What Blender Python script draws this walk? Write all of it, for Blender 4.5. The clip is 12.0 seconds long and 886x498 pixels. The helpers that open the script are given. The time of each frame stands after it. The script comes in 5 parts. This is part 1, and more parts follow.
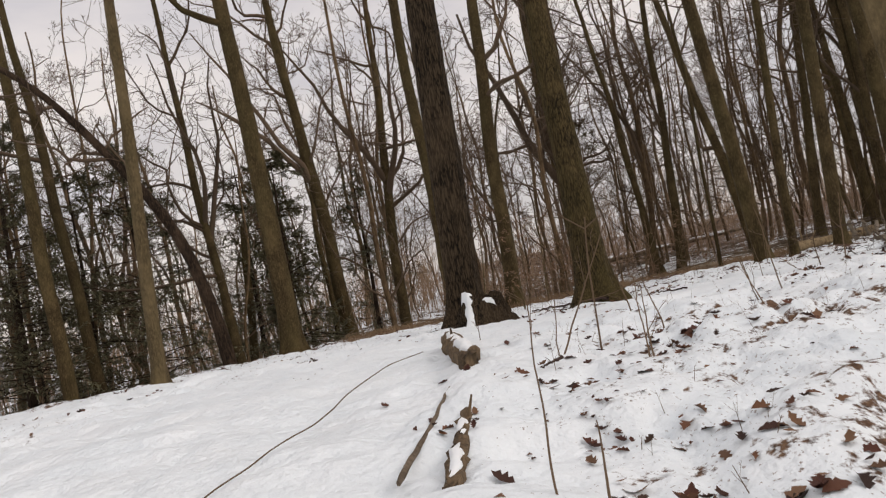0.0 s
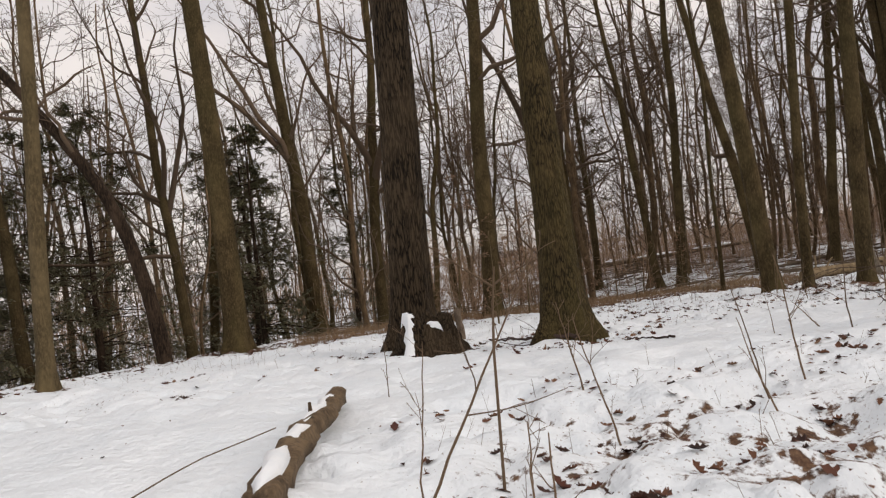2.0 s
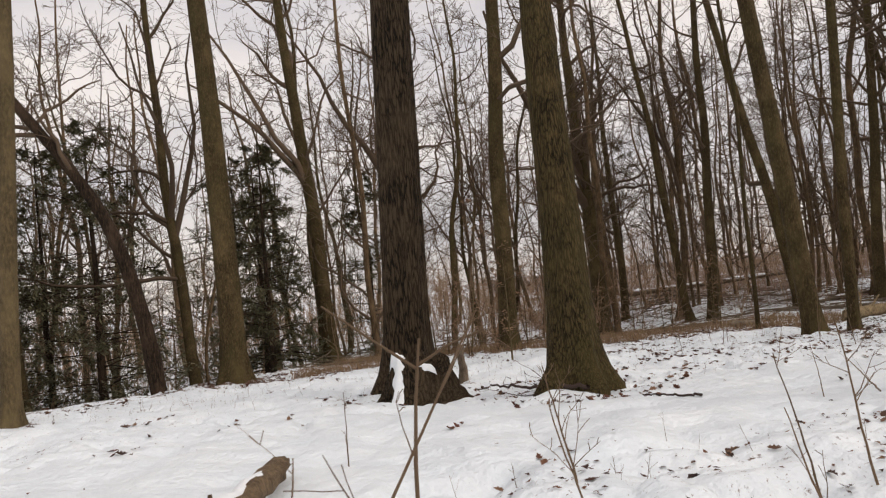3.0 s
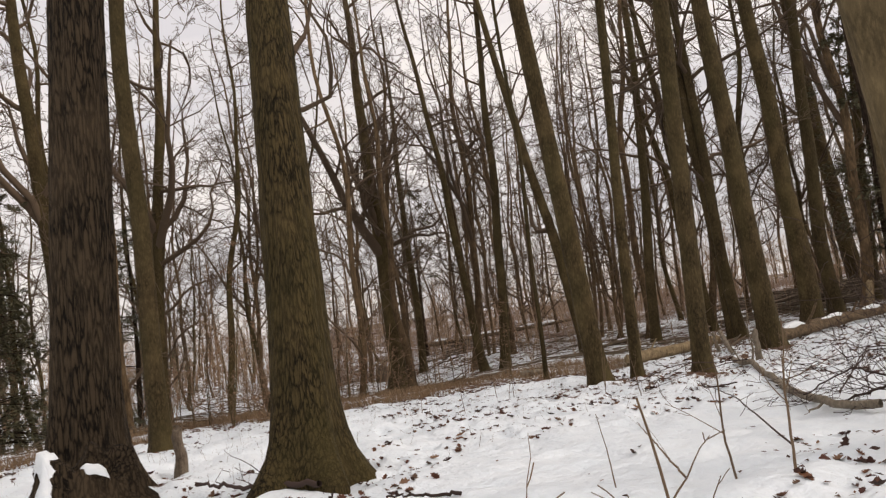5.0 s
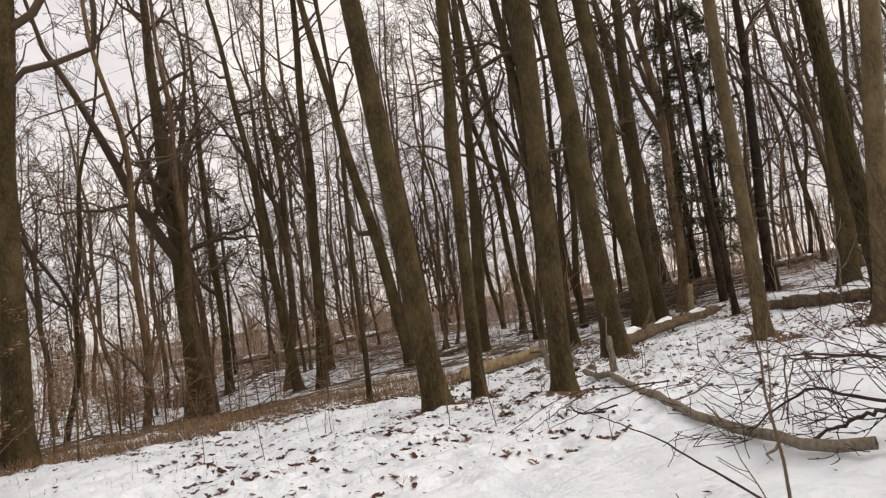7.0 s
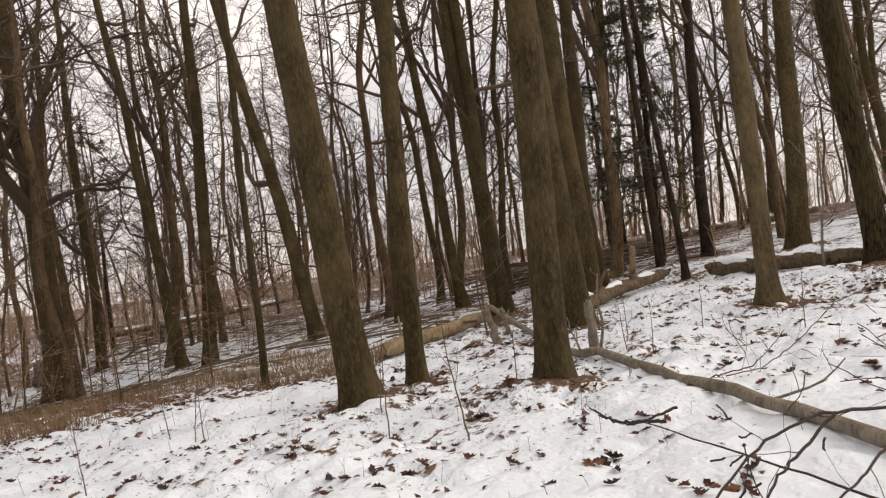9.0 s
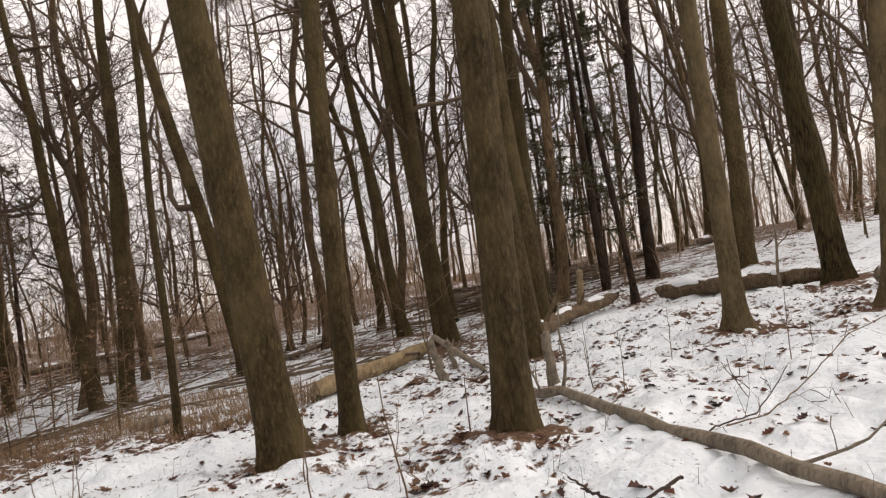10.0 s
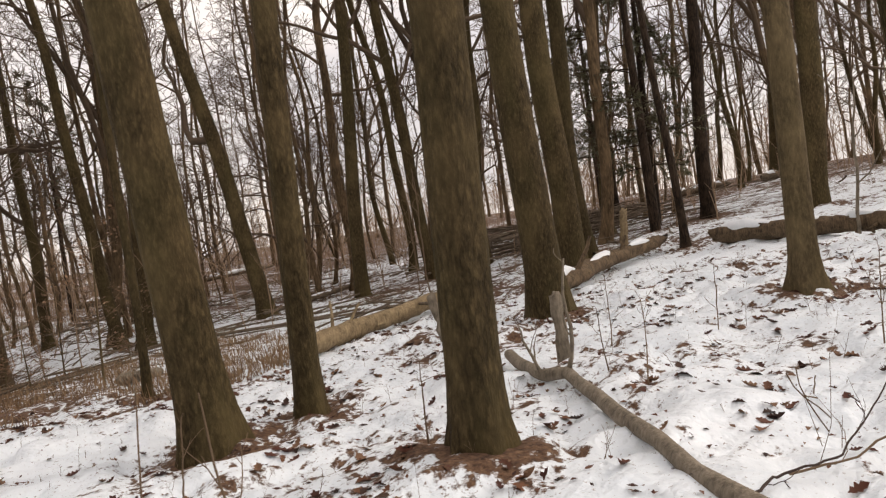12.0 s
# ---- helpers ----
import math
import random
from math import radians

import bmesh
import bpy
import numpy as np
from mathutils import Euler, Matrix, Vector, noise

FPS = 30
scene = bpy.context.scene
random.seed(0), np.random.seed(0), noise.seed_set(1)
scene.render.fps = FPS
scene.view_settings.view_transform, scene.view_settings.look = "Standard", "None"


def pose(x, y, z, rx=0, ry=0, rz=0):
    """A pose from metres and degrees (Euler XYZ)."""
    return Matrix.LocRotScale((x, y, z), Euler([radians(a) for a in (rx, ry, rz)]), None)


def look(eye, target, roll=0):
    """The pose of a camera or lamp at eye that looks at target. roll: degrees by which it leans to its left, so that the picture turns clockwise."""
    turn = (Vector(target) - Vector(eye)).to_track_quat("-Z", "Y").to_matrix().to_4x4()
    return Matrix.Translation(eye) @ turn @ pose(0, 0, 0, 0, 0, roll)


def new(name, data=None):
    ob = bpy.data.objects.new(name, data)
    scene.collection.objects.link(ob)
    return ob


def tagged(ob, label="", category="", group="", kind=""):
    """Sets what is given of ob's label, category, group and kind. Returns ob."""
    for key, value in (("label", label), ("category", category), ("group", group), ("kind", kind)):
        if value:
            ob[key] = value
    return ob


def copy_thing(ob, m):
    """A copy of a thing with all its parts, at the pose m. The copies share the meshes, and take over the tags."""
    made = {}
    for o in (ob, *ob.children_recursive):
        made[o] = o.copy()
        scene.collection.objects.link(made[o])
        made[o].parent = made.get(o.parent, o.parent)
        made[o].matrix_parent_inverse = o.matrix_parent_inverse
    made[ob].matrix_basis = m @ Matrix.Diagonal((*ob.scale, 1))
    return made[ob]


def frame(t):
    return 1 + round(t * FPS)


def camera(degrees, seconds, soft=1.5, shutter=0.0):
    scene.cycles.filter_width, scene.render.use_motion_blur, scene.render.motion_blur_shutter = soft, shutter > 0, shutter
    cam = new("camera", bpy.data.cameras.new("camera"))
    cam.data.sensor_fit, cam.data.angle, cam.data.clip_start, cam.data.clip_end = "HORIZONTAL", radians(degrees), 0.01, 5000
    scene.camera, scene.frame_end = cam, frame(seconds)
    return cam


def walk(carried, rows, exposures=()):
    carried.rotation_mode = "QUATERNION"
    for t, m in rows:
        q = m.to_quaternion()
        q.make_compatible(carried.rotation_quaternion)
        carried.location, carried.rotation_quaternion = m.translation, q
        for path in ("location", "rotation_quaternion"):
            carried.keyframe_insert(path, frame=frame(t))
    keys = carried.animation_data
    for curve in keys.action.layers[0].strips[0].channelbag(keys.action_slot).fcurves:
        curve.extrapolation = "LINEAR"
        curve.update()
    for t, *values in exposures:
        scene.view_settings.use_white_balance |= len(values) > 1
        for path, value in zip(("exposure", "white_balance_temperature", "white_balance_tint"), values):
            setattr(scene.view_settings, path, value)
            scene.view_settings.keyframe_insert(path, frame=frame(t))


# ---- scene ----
def gaze(x, y, z, yaw, pitch, roll):
    """Camera pose: yaw to the left of +y, pitch up, roll to its left, in degrees."""
    a, b = radians(yaw), radians(pitch)
    way = Vector((-math.sin(a) * math.cos(b), math.cos(a) * math.cos(b), math.sin(b)))
    return look((x, y, z), Vector((x, y, z)) + way, roll)


PATH = [
    (0, gaze(-0.170, 1.240, 1.172, -1.69, 1.75, -10.98)),
    (0.5, gaze(0.042, 1.805, 1.249, -0.30, -0.12, -7.11)),
    (1, gaze(0.346, 2.343, 1.298, -4.81, -0.74, -7.99)),
    (1.5, gaze(0.672, 2.935, 1.384, -2.45, 0.11, -8.79)),
    (2, gaze(0.925, 3.551, 1.466, -1.11, 0.70, -6.74)),
    (2.5, gaze(1.218, 4.158, 1.513, 0.54, 5.16, -6.95)),
    (3, gaze(1.394, 4.706, 1.566, 1.02, 2.90, -5.58)),
    (3.2, gaze(1.514, 4.966, 1.604, -2.61, 3.10, -6.15)),
    (4.8, gaze(2.388, 6.562, 1.477, -14.28, 5.82, -8.31)),
    (5, gaze(2.493, 6.880, 1.473, -15.25, 5.46, -7.13)),
    (5.5, gaze(2.714, 7.588, 1.466, -26.62, 6.04, -6.05)),
    (6, gaze(2.886, 8.262, 1.426, -30.55, 5.04, -8.28)),
    (6.5, gaze(3.177, 8.929, 1.460, -28.97, 4.64, -6.32)),
    (6.7, gaze(3.310, 9.155, 1.452, -29.52, 4.75, -7.45)),
    (8.3, gaze(4.403, 11.741, 1.189, -32.75, 2.41, -6.78)),
    (8.5, gaze(4.549, 12.050, 1.191, -33.62, 2.05, -5.87)),
    (9, gaze(4.860, 12.571, 1.218, -37.90, 0.90, -7.62)),
    (9.5, gaze(5.226, 13.039, 1.237, -39.66, 0.10, -7.76)),
    (10, gaze(5.573, 13.430, 1.239, -43.10, 2.32, -8.53)),
    (10.5, gaze(5.961, 13.806, 1.279, -45.77, 3.37, -8.72)),
    (11, gaze(6.259, 13.959, 1.230, -47.49, 2.75, -10.82)),
    (11.5, gaze(6.712, 14.157, 1.223, -38.63, 0.11, -9.10)),
    (12, gaze(7.179, 14.212, 1.240, -37.94, -2.35, -8.24)),
]
cam = camera(65.62, 12.0, soft=1.25, shutter=0.12)
walk(cam, PATH, exposures=[(0.0, -0.40, 7000, 16), (5.0, -0.16, 7100, 16), (12.0, 0.03, 7250, 17)])

# ---- sky and sun: bright overcast, the sun behind thin cloud ----
SUN_UP, SUN_TURN = radians(34), radians(118)
world = bpy.data.worlds.new("world")
scene.world = world
world.use_nodes = True
wt = world.node_tree
wt.nodes.clear()
w_out = wt.nodes.new("ShaderNodeOutputWorld")
w_sky = wt.nodes.new("ShaderNodeTexSky")
w_sky.sky_type, w_sky.sun_disc = "NISHITA", False
w_sky.sun_elevation, w_sky.sun_rotation = SUN_UP, SUN_TURN
w_bg = wt.nodes.new("ShaderNodeBackground")
w_bg.inputs["Strength"].default_value = 0.012
w_cloud = wt.nodes.new("ShaderNodeBackground")
w_co = wt.nodes.new("ShaderNodeTexCoord")
w_map = wt.nodes.new("ShaderNodeMapping")
w_map.inputs["Scale"].default_value = (1.0, 1.0, 3.2)
w_no = wt.nodes.new("ShaderNodeTexNoise")
w_no.inputs["Scale"].default_value, w_no.inputs["Detail"].default_value = 2.6, 6
w_ra = wt.nodes.new("ShaderNodeValToRGB")
w_ra.color_ramp.elements[0].position, w_ra.color_ramp.elements[0].color = 0.36, (0.70, 0.715, 0.76, 1)
w_ra.color_ramp.elements[1].position, w_ra.color_ramp.elements[1].color = 0.62, (1.0, 0.985, 0.97, 1)
w_add = wt.nodes.new("ShaderNodeAddShader")
wt.links.new(w_co.outputs["Generated"], w_map.inputs["Vector"])
wt.links.new(w_map.outputs["Vector"], w_no.inputs["Vector"])
wt.links.new(w_no.outputs["Fac"], w_ra.inputs["Fac"])
wt.links.new(w_ra.outputs["Color"], w_cloud.inputs["Color"])
w_sep = wt.nodes.new("ShaderNodeSeparateXYZ")
wt.links.new(w_co.outputs["Generated"], w_sep.inputs[0])
w_up = wt.nodes.new("ShaderNodeMath")
w_up.operation, w_up.use_clamp = "MAXIMUM", False
wt.links.new(w_sep.outputs["Z"], w_up.inputs[0])
w_up.inputs[1].default_value = 0.0
w_st = wt.nodes.new("ShaderNodeMath")
w_st.operation = "MULTIPLY_ADD"
wt.links.new(w_up.outputs[0], w_st.inputs[0])
w_st.inputs[1].default_value, w_st.inputs[2].default_value = 0.62, 0.86
wt.links.new(w_st.outputs[0], w_cloud.inputs["Strength"])
wt.links.new(w_sky.outputs["Color"], w_bg.inputs["Color"])
wt.links.new(w_bg.outputs["Background"], w_add.inputs[0])
wt.links.new(w_cloud.outputs["Background"], w_add.inputs[1])
wt.links.new(w_add.outputs["Shader"], w_out.inputs["Surface"])
sun = new("sun", bpy.data.lights.new("sun", "SUN"))
sun.data.energy, sun.data.angle, sun.data.color = 1.5, radians(28), (1.0, 0.95, 0.88)
sun.matrix_world = look((0, 0, 30), (-math.sin(SUN_TURN) * math.cos(SUN_UP), -math.cos(SUN_TURN) * math.cos(SUN_UP), 30 - math.sin(SUN_UP)))


# ---- materials ----
def material(name, rough=0.8, spec=0.3):
    m = bpy.data.materials.new(name)
    m.use_nodes = True
    b = m.node_tree.nodes["Principled BSDF"]
    b.inputs["Roughness"].default_value = rough
    b.inputs["Specular IOR Level"].default_value = spec
    return m, m.node_tree, b


def node(nt, kind, **sockets):
    n = nt.nodes.new(kind)
    for key, value in sockets.items():
        n.inputs[key.replace("_", " ")].default_value = value
    return n


def noise_node(nt, vector, scale, detail=4, rough=0.55):
    n = node(nt, "ShaderNodeTexNoise", Scale=scale, Detail=detail, Roughness=rough)
    nt.links.new(vector, n.inputs["Vector"])
    return n.outputs["Fac"]


def ramp(nt, fac, *stops):
    n = nt.nodes.new("ShaderNodeValToRGB")
    e = n.color_ramp.elements
    while len(e) < len(stops):
        e.new(0.5)
    for k, (at, col) in enumerate(stops):
        e[k].position, e[k].color = at, (*col, 1)
    nt.links.new(fac, n.inputs["Fac"])
    return n.outputs["Color"]


def mix(nt, fac, a, b, blend="MIX"):
    n = nt.nodes.new("ShaderNodeMix")
    n.data_type, n.blend_type = "RGBA", blend
    for value, socket in ((fac, n.inputs[0]), (a, n.inputs[6]), (b, n.inputs[7])):
        if isinstance(value, (int, float)):
            socket.default_value = value
        elif isinstance(value, tuple):
            socket.default_value = (*value, 1)
        else:
            nt.links.new(value, socket)
    return n.outputs[2]


def calc(nt, op, a, b=0.0, c=0.0):
    n = nt.nodes.new("ShaderNodeMath")
    n.operation = op
    for k, value in enumerate((a, b, c)):
        if isinstance(value, (int, float)):
            n.inputs[k].default_value = value
        else:
            nt.links.new(value, n.inputs[k])
    return n.outputs[0]


def bumped(nt, b, height, strength, distance):
    n = node(nt, "ShaderNodeBump", Strength=strength, Distance=distance)
    nt.links.new(height, n.inputs["Height"])
    nt.links.new(n.outputs["Normal"], b.inputs["Normal"])


def stretched(nt, sx, sy, sz, kind="Object"):
    co = nt.nodes.new("ShaderNodeTexCoord")
    mp = node(nt, "ShaderNodeMapping", Scale=(sx, sy, sz))
    nt.links.new(co.outputs[kind], mp.inputs["Vector"])
    return mp.outputs["Vector"]


def bark(name, dark, light, moss=(0.05, 0.055, 0.02), mossy=0.0, ridge=22.0, depth=0.02, drawn=0.16, furrowed=0.12, crack=0.0):
    """Furrowed bark: long vertical ridges, blotches and a little lichen."""
    m, nt, b = material(name, 0.92, 0.15)
    v = stretched(nt, 1, 1, drawn)
    ridges = noise_node(nt, v, ridge, 6, 0.68)
    cell = node(nt, "ShaderNodeTexVoronoi", Scale=ridge * 0.75)
    cell.feature = "DISTANCE_TO_EDGE"
    nt.links.new(v, cell.inputs["Vector"])
    furrow = calc(nt, "MINIMUM", calc(nt, "MULTIPLY", cell.outputs["Distance"], 3.2), 0.6)
    grain = calc(nt, "ADD", calc(nt, "MULTIPLY", ridges, 0.8), calc(nt, "MULTIPLY", furrow, furrowed))
    col = ramp(nt, grain, (0.34, dark), (0.46, tuple((2 * a + b) / 3 for a, b in zip(dark, light))), (0.60, light))
    if crack:
        bent = node(nt, "ShaderNodeVectorMath")
        bent.operation = "MULTIPLY_ADD"
        warp = node(nt, "ShaderNodeTexNoise", Scale=ridge * 0.5, Detail=3)
        nt.links.new(v, warp.inputs["Vector"])
        nt.links.new(warp.outputs["Color"], bent.inputs[0])
        bent.inputs[1].default_value = (2.6 / ridge, 2.6 / ridge, 2.6 / ridge)
        nt.links.new(v, bent.inputs[2])
        nt.links.new(bent.outputs[0], cell.inputs["Vector"])
        gap = ramp(nt, cell.outputs["Distance"], (0.0, (crack, crack, crack)), (0.24, (0, 0, 0)))
        gap = calc(nt, "MULTIPLY", gap, ramp(nt, noise_node(nt, v, ridge * 0.8, 3), (0.35, (0.1, 0.1, 0.1)), (0.6, (1, 1, 1))))
        col = mix(nt, gap, col, tuple(0.7 * c for c in dark))
    blot = noise_node(nt, stretched(nt, 1, 1, 0.6), 2.3, 5, 0.6)
    col = mix(nt, ramp(nt, blot, (0.45, (0, 0, 0)), (0.7, (1, 1, 1))), col, mix(nt, 0.5, col, tuple(1.5 * c for c in light)))
    if mossy:
        side = noise_node(nt, stretched(nt, 1, 1, 0.35), 1.4, 5, 0.65)
        k = ramp(nt, side, (0.42, (0, 0, 0)), (0.66, (mossy, mossy, mossy)))
        col = mix(nt, k, col, moss)
    info = nt.nodes.new("ShaderNodeObjectInfo")
    vary = calc(nt, "MULTIPLY_ADD", info.outputs["Random"], 0.35, 0.82)
    col = mix(nt, 1.0, col, vary, "MULTIPLY")
    nt.links.new(col, b.inputs["Base Color"])
    fine = noise_node(nt, stretched(nt, 1, 1, 0.4), 90, 3)
    bumped(nt, b, calc(nt, "MULTIPLY_ADD", fine, 0.25, grain), 0.9, depth)
    return m


BARK_OAK = bark("oak bark", (0.008, 0.0056, 0.0036), (0.088, 0.062, 0.037), ridge=34, depth=0.09, drawn=0.12, furrowed=0.4, crack=0.95)
BARK_MOSS = bark("mossy bark", (0.0095, 0.0069, 0.0031), (0.0924, 0.0663, 0.0279), (0.062, 0.052, 0.016), 0.5, ridge=42, depth=0.05, drawn=0.085, furrowed=0.35, crack=0.75)
BARK_MAPLE = bark("maple bark", (0.0256, 0.0178, 0.0079), (0.1058, 0.0749, 0.0356), (0.080, 0.065, 0.026), 0.5, ridge=30, depth=0.018, drawn=0.34, furrowed=0.12, crack=0.15)
BARK_GREY = bark("grey bark", (0.0609, 0.0445, 0.0234), (0.1628, 0.1208, 0.0648), (0.11, 0.087, 0.041), 0.4, ridge=30, depth=0.012, drawn=0.35, furrowed=0.05)
BARK_DARK = bark("hemlock bark", (0.010, 0.0066, 0.0044), (0.062, 0.041, 0.027), ridge=28, depth=0.03, drawn=0.2)
BARK_FAR = bark("wood bark", (0.0578, 0.0386, 0.0216), (0.1837, 0.1237, 0.0693), ridge=22, depth=0.02, drawn=0.2)


def twig_stuff(name, col):
    m, nt, b = material(name, 0.85, 0.2)
    info = nt.nodes.new("ShaderNodeObjectInfo")
    nt.links.new(mix(nt, info.outputs["Random"], tuple(0.75 * c for c in col), tuple(1.2 * c for c in col)), b.inputs["Base Color"])
    return m


TWIG = twig_stuff("twig bark", (0.102, 0.071, 0.047))
STEM = twig_stuff("sapling bark", (0.145, 0.098, 0.062))
# paler than STEM: the haze of the distance is put into this colour
BRUSH_HAZY = twig_stuff("hazy brush stem", (0.27, 0.186, 0.122))
STEM_RED = twig_stuff("dark red twig", (0.05, 0.033, 0.027))


def leaf_stuff(name, *cols):
    m, nt, b = material(name, 0.7, 0.25)
    geo = nt.nodes.new("ShaderNodeNewGeometry")
    info = nt.nodes.new("ShaderNodeObjectInfo")
    k = calc(nt, "FRACT", calc(nt, "ADD", geo.outputs["Random Per Island"], info.outputs["Random"]))
    col = ramp(nt, k, *[((n + 0.5) / len(cols), c) for n, c in enumerate(cols)])
    spot = noise_node(nt, stretched(nt, 1, 1, 1), 60, 4)
    nt.links.new(mix(nt, calc(nt, "MULTIPLY", spot, 0.5), col, tuple(0.4 * c for c in cols[0])), b.inputs["Base Color"])
    bumped(nt, b, spot, 0.4, 0.004)
    return m


LEAF = leaf_stuff("dead oak leaf", (0.035, 0.017, 0.012), (0.105, 0.036, 0.022), (0.18, 0.080, 0.040), (0.08, 0.027, 0.019), (0.05, 0.028, 0.020), (0.22, 0.12, 0.068))
LEAF_BEECH = leaf_stuff("dry beech leaf", (0.24, 0.14, 0.08), (0.32, 0.20, 0.12), (0.20, 0.11, 0.06))
NEEDLE = leaf_stuff("hemlock needle", (0.11, 0.108, 0.058), (0.15, 0.14, 0.078), (0.18, 0.158, 0.09))
GRASS = leaf_stuff("dry grass blade", (0.20, 0.125, 0.07), (0.34, 0.23, 0.13), (0.26, 0.16, 0.09))


def wood(name, dark, light, snowy=0.0):
    """Weathered log: bark patches over bleached wood, snow on top where it lies."""
    m, nt, b = material(name, 0.85, 0.2)
    v = stretched(nt, 1, 1, 1)
    n1 = noise_node(nt, v, 7, 6, 0.65)
    n2 = noise_node(nt, stretched(nt, 30, 30, 4), 1.5, 4)
    col = ramp(nt, calc(nt, "MULTIPLY_ADD", n2, 0.45, calc(nt, "MULTIPLY", n1, 0.6)), (0.36, dark), (0.62, light))
    if snowy:
        geo = nt.nodes.new("ShaderNodeNewGeometry")
        sep = nt.nodes.new("ShaderNodeSeparateXYZ")
        nt.links.new(geo.outputs["Normal"], sep.inputs[0])
        lie = calc(nt, "MULTIPLY_ADD", n1, 0.9, calc(nt, "SUBTRACT", sep.outputs["Z"], 1.0 - snowy + 0.45))
        k = ramp(nt, lie, (0.48, (0, 0, 0)), (0.54, (1, 1, 1)))
        col = mix(nt, k, col, (0.82, 0.84, 0.87))
    nt.links.new(col, b.inputs["Base Color"])
    bumped(nt, b, calc(nt, "ADD", n1, n2), 0.8, 0.02)
    return m


LOG_PALE = wood("bleached log", (0.09, 0.062, 0.036), (0.32, 0.24, 0.14), 0.1)
LOG_GREY = wood("grey log", (0.075, 0.060, 0.043), (0.255, 0.212, 0.160))
LOG_SNOW = wood("snowy log", (0.06, 0.045, 0.032), (0.17, 0.13, 0.09), 0.35)
LOG_BROWN = wood("rotten log", (0.022, 0.014, 0.009), (0.17, 0.118, 0.070), 0.25)
LOG_DARK = wood("dark brush", (0.06, 0.044, 0.031), (0.18, 0.138, 0.10), 0.08)


def ground_stuff():
    """Old snow with leaf litter and duff where the mask 'litter' lets it through."""
    m, nt, b = material("snow and leaf litter", 0.6, 0.25)
    co = nt.nodes.new("ShaderNodeTexCoord")
    p = co.outputs["Object"]
    at = nt.nodes.new("ShaderNodeAttribute")
    at.attribute_name = "litter"
    n1 = noise_node(nt, p, 1.7, 8, 0.62)
    n2 = noise_node(nt, p, 9, 6, 0.65)
    n3 = noise_node(nt, p, 60, 4, 0.6)
    edge = calc(nt, "ADD", calc(nt, "MULTIPLY", n1, 0.45), calc(nt, "MULTIPLY", n2, 0.55))
    k = calc(nt, "SUBTRACT", calc(nt, "ADD", at.outputs["Fac"], edge), 1.0)
    bare = ramp(nt, calc(nt, "MULTIPLY_ADD", k, 7.0, 0.5), (0.35, (0, 0, 0)), (0.65, (1, 1, 1)))
    snow = ramp(nt, n1, (0.3, (0.695, 0.76, 0.805)), (0.7, (0.785, 0.83, 0.86)))
    n4 = noise_node(nt, p, 34, 3, 0.6)
    crumbs = calc(nt, "MULTIPLY_ADD", at.outputs["Fac"], 0.42, n4)
    speck = ramp(nt, crumbs, (0.815, (0, 0, 0)), (0.845, (0.85, 0.85, 0.85)))
    snow = mix(nt, speck, snow, (0.16, 0.105, 0.07))
    # patches of a greyer, bluer tone by noise
    mottle = ramp(nt, noise_node(nt, p, 3.1, 7, 0.68), (0.42, (0, 0, 0)), (0.75, (0.5, 0.5, 0.5)))
    snow = mix(nt, mottle, snow, (0.60, 0.655, 0.70))
    duff = ramp(nt, noise_node(nt, p, 26, 6, 0.7), (0.3, (0.03, 0.018, 0.012)), (0.5, (0.10, 0.056, 0.034)), (0.74, (0.22, 0.135, 0.08)))
    nt.links.new(mix(nt, bare, snow, duff), b.inputs["Base Color"])
    nt.links.new(mix(nt, bare, (0.45, 0.45, 0.45), (0.95, 0.95, 0.95)), b.inputs["Roughness"])
    b.inputs["Subsurface Weight"].default_value = 0.0
    soft = noise_node(nt, p, 14, 3, 0.5)
    bumped(nt, b, calc(nt, "MULTIPLY_ADD", soft, 1.3, calc(nt, "MULTIPLY", n3, 0.05)), 0.8, 0.032)
    return m


GROUND = ground_stuff()
SNOW, s_nt, s_b = material("lying snow", 0.5, 0.25)
s_n = noise_node(s_nt, stretched(s_nt, 1, 1, 1), 12, 6)
s_nt.links.new(ramp(s_nt, s_n, (0.3, (0.74, 0.785, 0.82)), (0.7, (0.82, 0.85, 0.87))), s_b.inputs["Base Color"])
bumped(s_nt, s_b, s_n, 0.5, 0.03)


# ---- mesh tools ----
def mesh_of(name, verts, faces, mat, smooth=True):
    """A mesh from arrays of points and of equal-sided faces."""
    verts, faces = np.asarray(verts, np.float32), np.asarray(faces, np.int32)
    me = bpy.data.meshes.new(name)
    me.vertices.add(len(verts))
    me.vertices.foreach_set("co", verts.ravel())
    n, k = faces.shape
    me.loops.add(n * k)
    me.loops.foreach_set("vertex_index", faces.ravel())
    me.polygons.add(n)
    me.polygons.foreach_set("loop_start", np.arange(0, n * k, k, dtype=np.int32))
    me.polygons.foreach_set("use_smooth", np.full(n, smooth))
    me.materials.append(mat)
    me.update(calc_edges=True)
    me.validate()
    return me


def child(name, me, parent, label=""):
    ob = new(name, me)
    ob.parent = parent
    if label:
        tagged(ob, label)
    return ob


def unit(v):
    return v / np.maximum(np.linalg.norm(v, axis=-1, keepdims=True), 1e-9)


